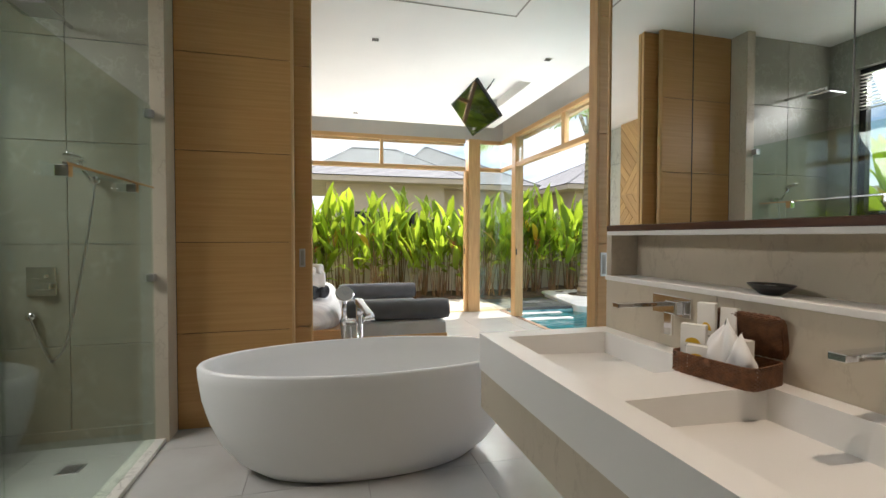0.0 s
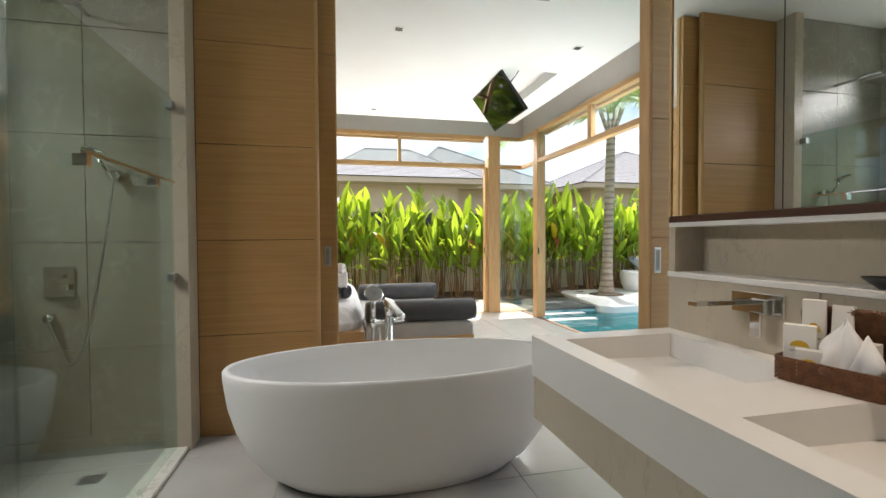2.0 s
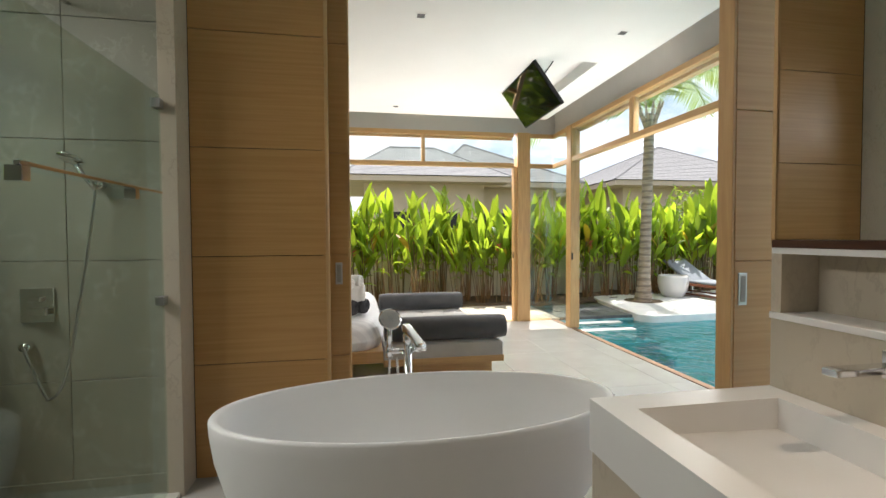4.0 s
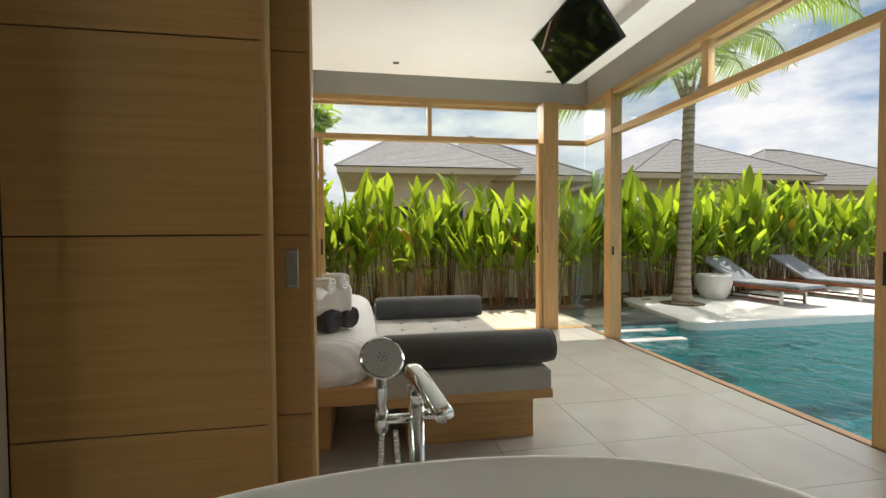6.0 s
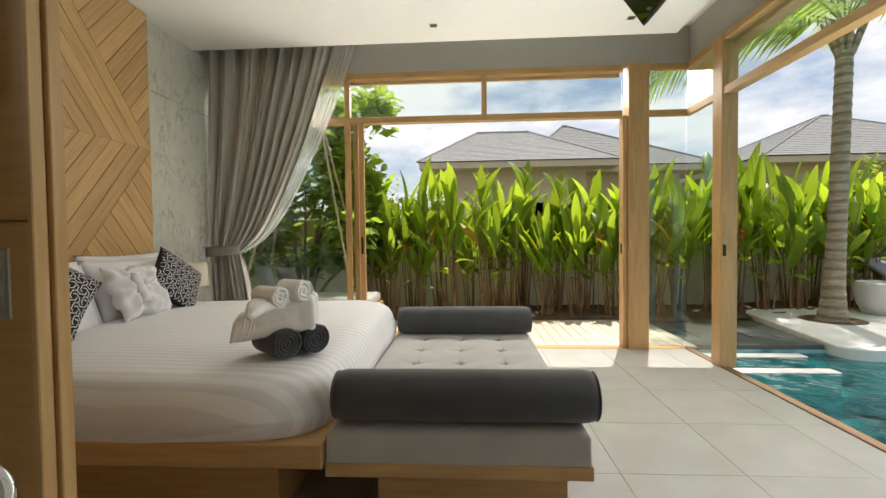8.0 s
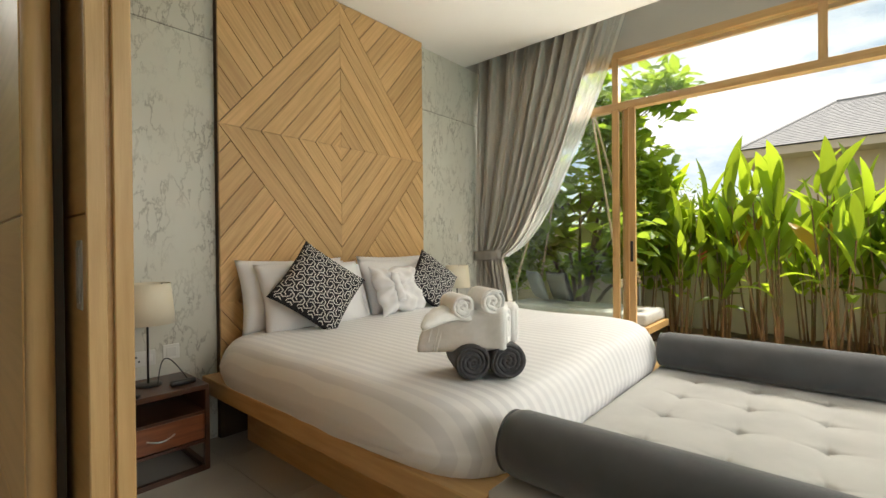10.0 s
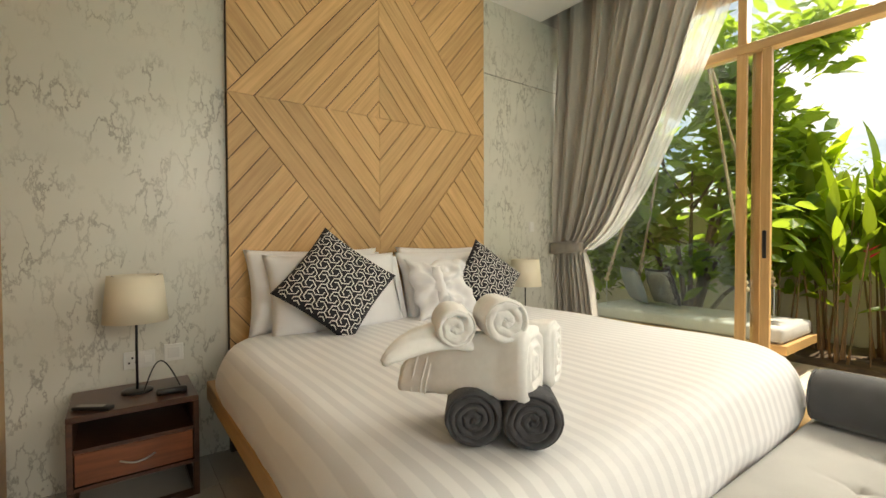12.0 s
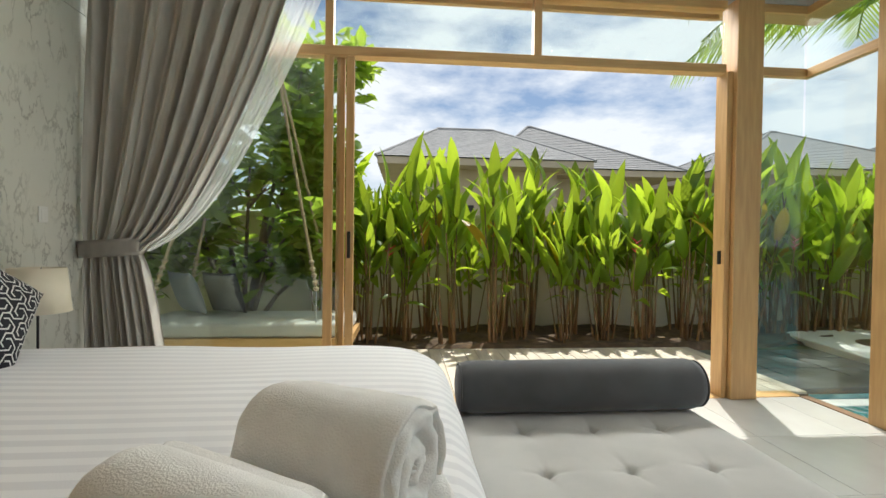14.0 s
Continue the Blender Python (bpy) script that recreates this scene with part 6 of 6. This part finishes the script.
# palm on the terrace
def palm(x, y, top):
    t = thing("palm_tree", "coconut palm with a ringed pale trunk on the terrace", "tree", at=pose(x, y, TZ - 0.01))
    h, lean = top[2], Vector((top[0] - x, top[1] - y, 0))
    bm = bmesh.new()

    def fn(u, v):
        a = 2 * math.pi * u
        ring = 0.5 + 0.5 * math.cos(2 * math.pi * v * 29)
        r = (0.108 - 0.018 * v + 0.075 * math.exp(-v * 13)) + 0.007 * ring ** 3
        c = lean * (v + 0.35 * math.sin(math.pi * v) * 0.15)
        return (c.x + r * math.cos(a), c.y + r * math.sin(a), h * v + 0.012 * math.sin(a * 2))
    sheet(bm, fn, 26, 210, close_u=True)
    part("trunk", bm, "bark", t, smooth=True)
    fb_ = bmesh.new()
    rnd = random.Random(9)
    for k in range(10):
        a = 2 * math.pi * k / 10
        rod(fb_, (lean.x + 0.07 * math.cos(a), lean.y + 0.07 * math.sin(a), h - 0.25), (lean.x + 0.24 * math.cos(a), lean.y + 0.24 * math.sin(a), h + 0.22), 0.035, 0.02, seg=6)
    part("leaf_sheath_crown", fb_, "bark", t)
    for k in range(14):
        a = 2 * math.pi * k / 14 + rnd.uniform(-0.1, 0.1)
        rise = 0.75 if math.cos(a) < -0.85 else rnd.uniform(1.9, 3.0)
        L = rnd.uniform(2.2, 2.9)
        f_ = bmesh.new()
        pts = []
        for s in range(13):
            q = s / 12
            pts.append(Vector((L * q * math.cos(a) * (1 - 0.12 * q), L * q * math.sin(a) * (1 - 0.12 * q), rise * 1.5 * q - (1.0 + rise * 0.9) * q * q)))
        for p0, p1 in zip(pts, pts[1:]):
            rod(f_, p0, p1, 0.012, seg=5, caps=False)
        side = Vector((-math.sin(a), math.cos(a), 0))
        for s in range(46):
            q = 0.12 + 0.88 * s / 46
            i = min(11, int(q * 12))
            p0 = pts[i].lerp(pts[i + 1], q * 12 - i)
            d = (pts[i + 1] - pts[i]).normalized()
            for sg_ in (-1, 1):
                l = 0.5 * math.sin(math.pi * min(1, 0.15 + q * 0.85)) ** 0.6 + 0.08
                e = p0 + (side * sg_ * 0.75 + d * 0.55 + Vector((0, 0, -0.5 - rnd.random() * 0.35))) * l
                w = d * 0.014
                vs = [f_.verts.new(v) for v in (p0 - w, p0 + w, e.lerp(p0, 0.4) + w * 1.2, e, e.lerp(p0, 0.4) - w * 1.2)]
                f_.faces.new(vs)
        part("frond", f_, "tree_leaf", t, at=pose(lean.x, lean.y, h + 0.15))


palm(PALM[0], PALM[1], PALM[2])
setting("palm_bed", lathe(bmesh.new(), [(0.0, 0.024), (0.36, 0.024), (0.36, 0.021)], 32), "soil", "round soil bed at the foot of the palm", "planting bed").location = (PALM[0], PALM[1], 0)
pt = thing("planter_pot", "round white glazed pot on the pool terrace", "pot", at=pose(POT[0], POT[1], TZ))
part("bowl", lathe(bmesh.new(), [(0.17, 0.0), (0.2, 0.01), (0.27, 0.14), (0.305, 0.3), (0.3, 0.42), (0.285, 0.455), (0.262, 0.45), (0.268, 0.4), (0.26, 0.3), (0.0, 0.28)], 40), "pot", pt, smooth=True)


def lounger(x, y, turn):
    t = thing("sun_lounger", "teak sun lounger with a grey sling mattress and raised back", "sun lounger", "pool loungers", at=pose(x, y, TZ, 0, 0, turn))
    for s in (-1, 1):
        part("side_rail", block(s * 0.32 - 0.02, s * 0.32 + 0.02, -1.0, 0.95, 0.24, 0.29, 0.004), "mahogany", t)
        part("foot_runner", block(s * 0.26 - 0.02, s * 0.26 + 0.02, -0.7, 0.8, 0.04, 0.07, 0.004), "mahogany", t)
        for yy in (-0.72, 0.62):
            part("leg", block(s * 0.28 - 0.02, s * 0.28 + 0.02, yy, yy + 0.05, 0.0, 0.24, 0.003), "steel", t)
    for yy in (-1.0, -0.5, 0.0, 0.9):
        part("cross_slat", block(-0.3, 0.3, yy, yy + 0.06, 0.25, 0.28), "mahogany", t)
    part("mattress", block(-0.31, 0.31, -1.0, 0.2, 0.292, 0.35, 0.02, 3), "sling", t, smooth=True)
    b = part("backrest", block(-0.31, 0.31, 0.0, 0.85, 0.0, 0.055, 0.02, 3), "sling", t, at=pose(0, 0.19, 0.3, 30, 0, 0), smooth=True)
    part("prop", rod(bmesh.new(), (0, 0.8, 0.26), (0, 0.78, 0.55), 0.012), "steel", t)


lounger(LOUNGE[0], LOUNGE[1], LOUNGE[2])
lounger(LOUNGE[0] + 1.68, LOUNGE[1] + 0.05, LOUNGE[2])

# hanging swing seat
sw = thing("swing_seat", "hanging oak swing bed with a pale cushion on thick ropes", "swing seat", at=pose(0, 0, 0))
part("seat_frame", block(-2.55, -0.72, 7.86, 8.62, 0.235, 0.31, 0.004), "oak_h", sw)
part("seat_cushion", block(-2.52, -0.75, 7.88, 8.6, 0.312, 0.435, 0.03, 3), "light_grey", sw, smooth=True)
TOPS = {-1: Vector((-1.75, 8.25, 2.99)), 1: Vector((-1.5, 8.25, 2.99))}
for s, bx in ((-1, -2.32), (1, -1.02)):
    for by in (7.92, 8.56):
        a, b = TOPS[s], Vector((bx, by, 0.72))
        rp = bmesh.new()
        n = 40
        for strand in range(3):
            pts = []
            ax = (b - a).normalized()
            u = ax.orthogonal().normalized()
            v = ax.cross(u)
            for k in range(n * 2 + 1):
                ph_ = 2 * math.pi * (k / 4 + strand / 3)
                pts.append(a.lerp(b, k / (2 * n)) + (u * math.cos(ph_) + v * math.sin(ph_)) * 0.007)
            for p0, p1 in zip(pts, pts[1:]):
                rod(rp, p0, p1, 0.0095, seg=5, caps=False)
        r_ = part("rope", rp, "rope", sw, smooth=True)
        k_ = bmesh.new()
        for q in range(5):
            bmesh.ops.create_uvsphere(k_, u_segments=10, v_segments=6, radius=0.026, matrix=Matrix.Translation(b.lerp(a, 0.025 * q)) @ Matrix.Diagonal((1, 1, 0.8, 1)))
        part("knot", k_, "rope", r_, smooth=True)
        part("chain", rod(bmesh.new(), b, (bx, by, 0.31), 0.006, seg=6), "steel", sw)
print_cushion(pose(-1.92, 8.3, 0.645, 0, 0, -25) @ pose(0, 0, 0, 20, 0, 0), w=0.4, d=0.14, group="swing cushions", label="navy printed scatter cushion on the swing seat")
gc = thing("seat_cushion", "plain grey square cushion on the swing seat", "cushion", "swing cushions", at=pose(-2.27, 8.35, 0.64, 0, 0, -40) @ pose(0, 0, 0, 22, 0, 0))
part("cover", pillow_bm(0.42, 0.42, 0.13, 7.0, 0.004), "sling", gc, smooth=True)


# neighbouring houses with hipped shingle roofs
def house(x0, x1, y0, y1, eave, ridge, rx0, rx1, ry, label, courses=24):
    t = thing("house", label, "house", "neighbouring houses")
    ov = 0.9
    part("wall", block(x0 + ov, x1 - ov, y0 + ov, y1 - ov, -0.06, eave + 0.1), "wall_out", t)
    part("fascia", block(x0 + 0.05, x1 - 0.05, y0 + 0.05, y1 - 0.05, eave - 0.22, eave - 0.02), "wall_out", t)
    for wx in (x0 + 2.0, (x0 + x1) / 2, x1 - 3.0):
        w = part("window", block(wx, wx + 1.0, y0 + ov - 0.03, y0 + ov, 1.0, 2.3), "black", t)
        part("sill", block(wx - 0.05, wx + 1.05, y0 + ov - 0.08, y0 + ov - 0.03, 0.93, 1.0), "wall_out", w)
    bm = bmesh.new()
    a, b = Vector((rx0, ry, ridge)), Vector((rx1, ry, ridge))
    c = [Vector((x0, y0, eave)), Vector((x1, y0, eave)), Vector((x1, y1, eave)), Vector((x0, y1, eave))]
    for (p, q, r, s) in ((c[0], c[1], b, a), (c[1], c[2], b, b), (c[2], c[3], a, b), (c[3], c[0], a, a)):
        n = courses
        for k in range(n):
            f0, f1 = k / n, (k + 1) / n
            v = [p.lerp(s, f0), q.lerp(r, f0), q.lerp(r, f1), p.lerp(s, f1)]
            up = Vector((0, 0, 0.014))
            v[0], v[1] = v[0] + up, v[1] + up
            vs = [bm.verts.new(w_) for w_ in v]
            try:
                bm.faces.new(vs if (v[2] - v[3]).length > 1e-4 else vs[:3])
            except ValueError:
                pass
            e = [bm.verts.new(v[0]), bm.verts.new(v[1]), bm.verts.new(v[1] - up), bm.verts.new(v[0] - up)]
            bm.faces.new(e)
    part("roof", bm, "roof", t)
    cap = bmesh.new()
    for p in c:
        e = a if (p - a).length < (p - b).length else b
        rod(cap, p + Vector((0, 0, 0.0)), e + Vector((0, 0, 0.0)), 0.05, seg=6)
    if (b - a).length > 0.1:
        rod(cap, a, b, 0.07, seg=6)
    part("ridge_cap", cap, "roof", t)


house(-1.15, 5.4, 17.0, 24.0, 3.62, 5.25, 0.85, 2.9, 20.3, "cream house with a grey hipped shingle roof")
house(2.1, 8.9, 17.9, 25.0, 3.55, 5.5, 4.25, 4.45, 20.6, "taller cream house with a grey hipped shingle roof")
house(9.7, 18.4, 17.0, 25.5, 3.6, 5.75, 14.4, 14.7, 21.0, "long cream house with a grey hipped shingle roof")
house(16.2, 27.0, 17.6, 25.4, 3.3, 5.4, 19.5, 20.6, 21.0, "low cream house with a grey hipped shingle roof")

# floor tiles
fl_ = bpy.data.objects["floor"]
TS = 0.61
tile_mesh = mesh_of("tile", block(-TS / 2 + 0.0013, TS / 2 - 0.0013, -TS / 2 + 0.0013, TS / 2 - 0.0013, -0.01, 0.0, 0.0008), "tile")
for i in range(-4, 6):
    for j in range(-5, 12):
        cx, cy = TS * (i + 0.5) - 0.003, 4.09 + TS * (j - 2.5)
        x0, x1 = max(cx - TS / 2, X0), min(cx + TS / 2, X1 - 0.046)
        y0, y1 = max(cy - TS / 2, Y0), min(cy + TS / 2, Y1 - 0.011)
        if x1 - x0 < 0.02 or y1 - y0 < 0.02:
            continue
        if x1 - x0 > TS - 0.002 and y1 - y0 > TS - 0.002:
            ob = new("tile", tile_mesh)
            ob.parent = fl_
            ob.location = (cx, cy, 0)
        else:
            part("tile", block(x0 + 0.0013, x1 - 0.0013, y0 + 0.0013, y1 - 0.0013, -0.01, 0.0, 0.0008), "tile", fl_)
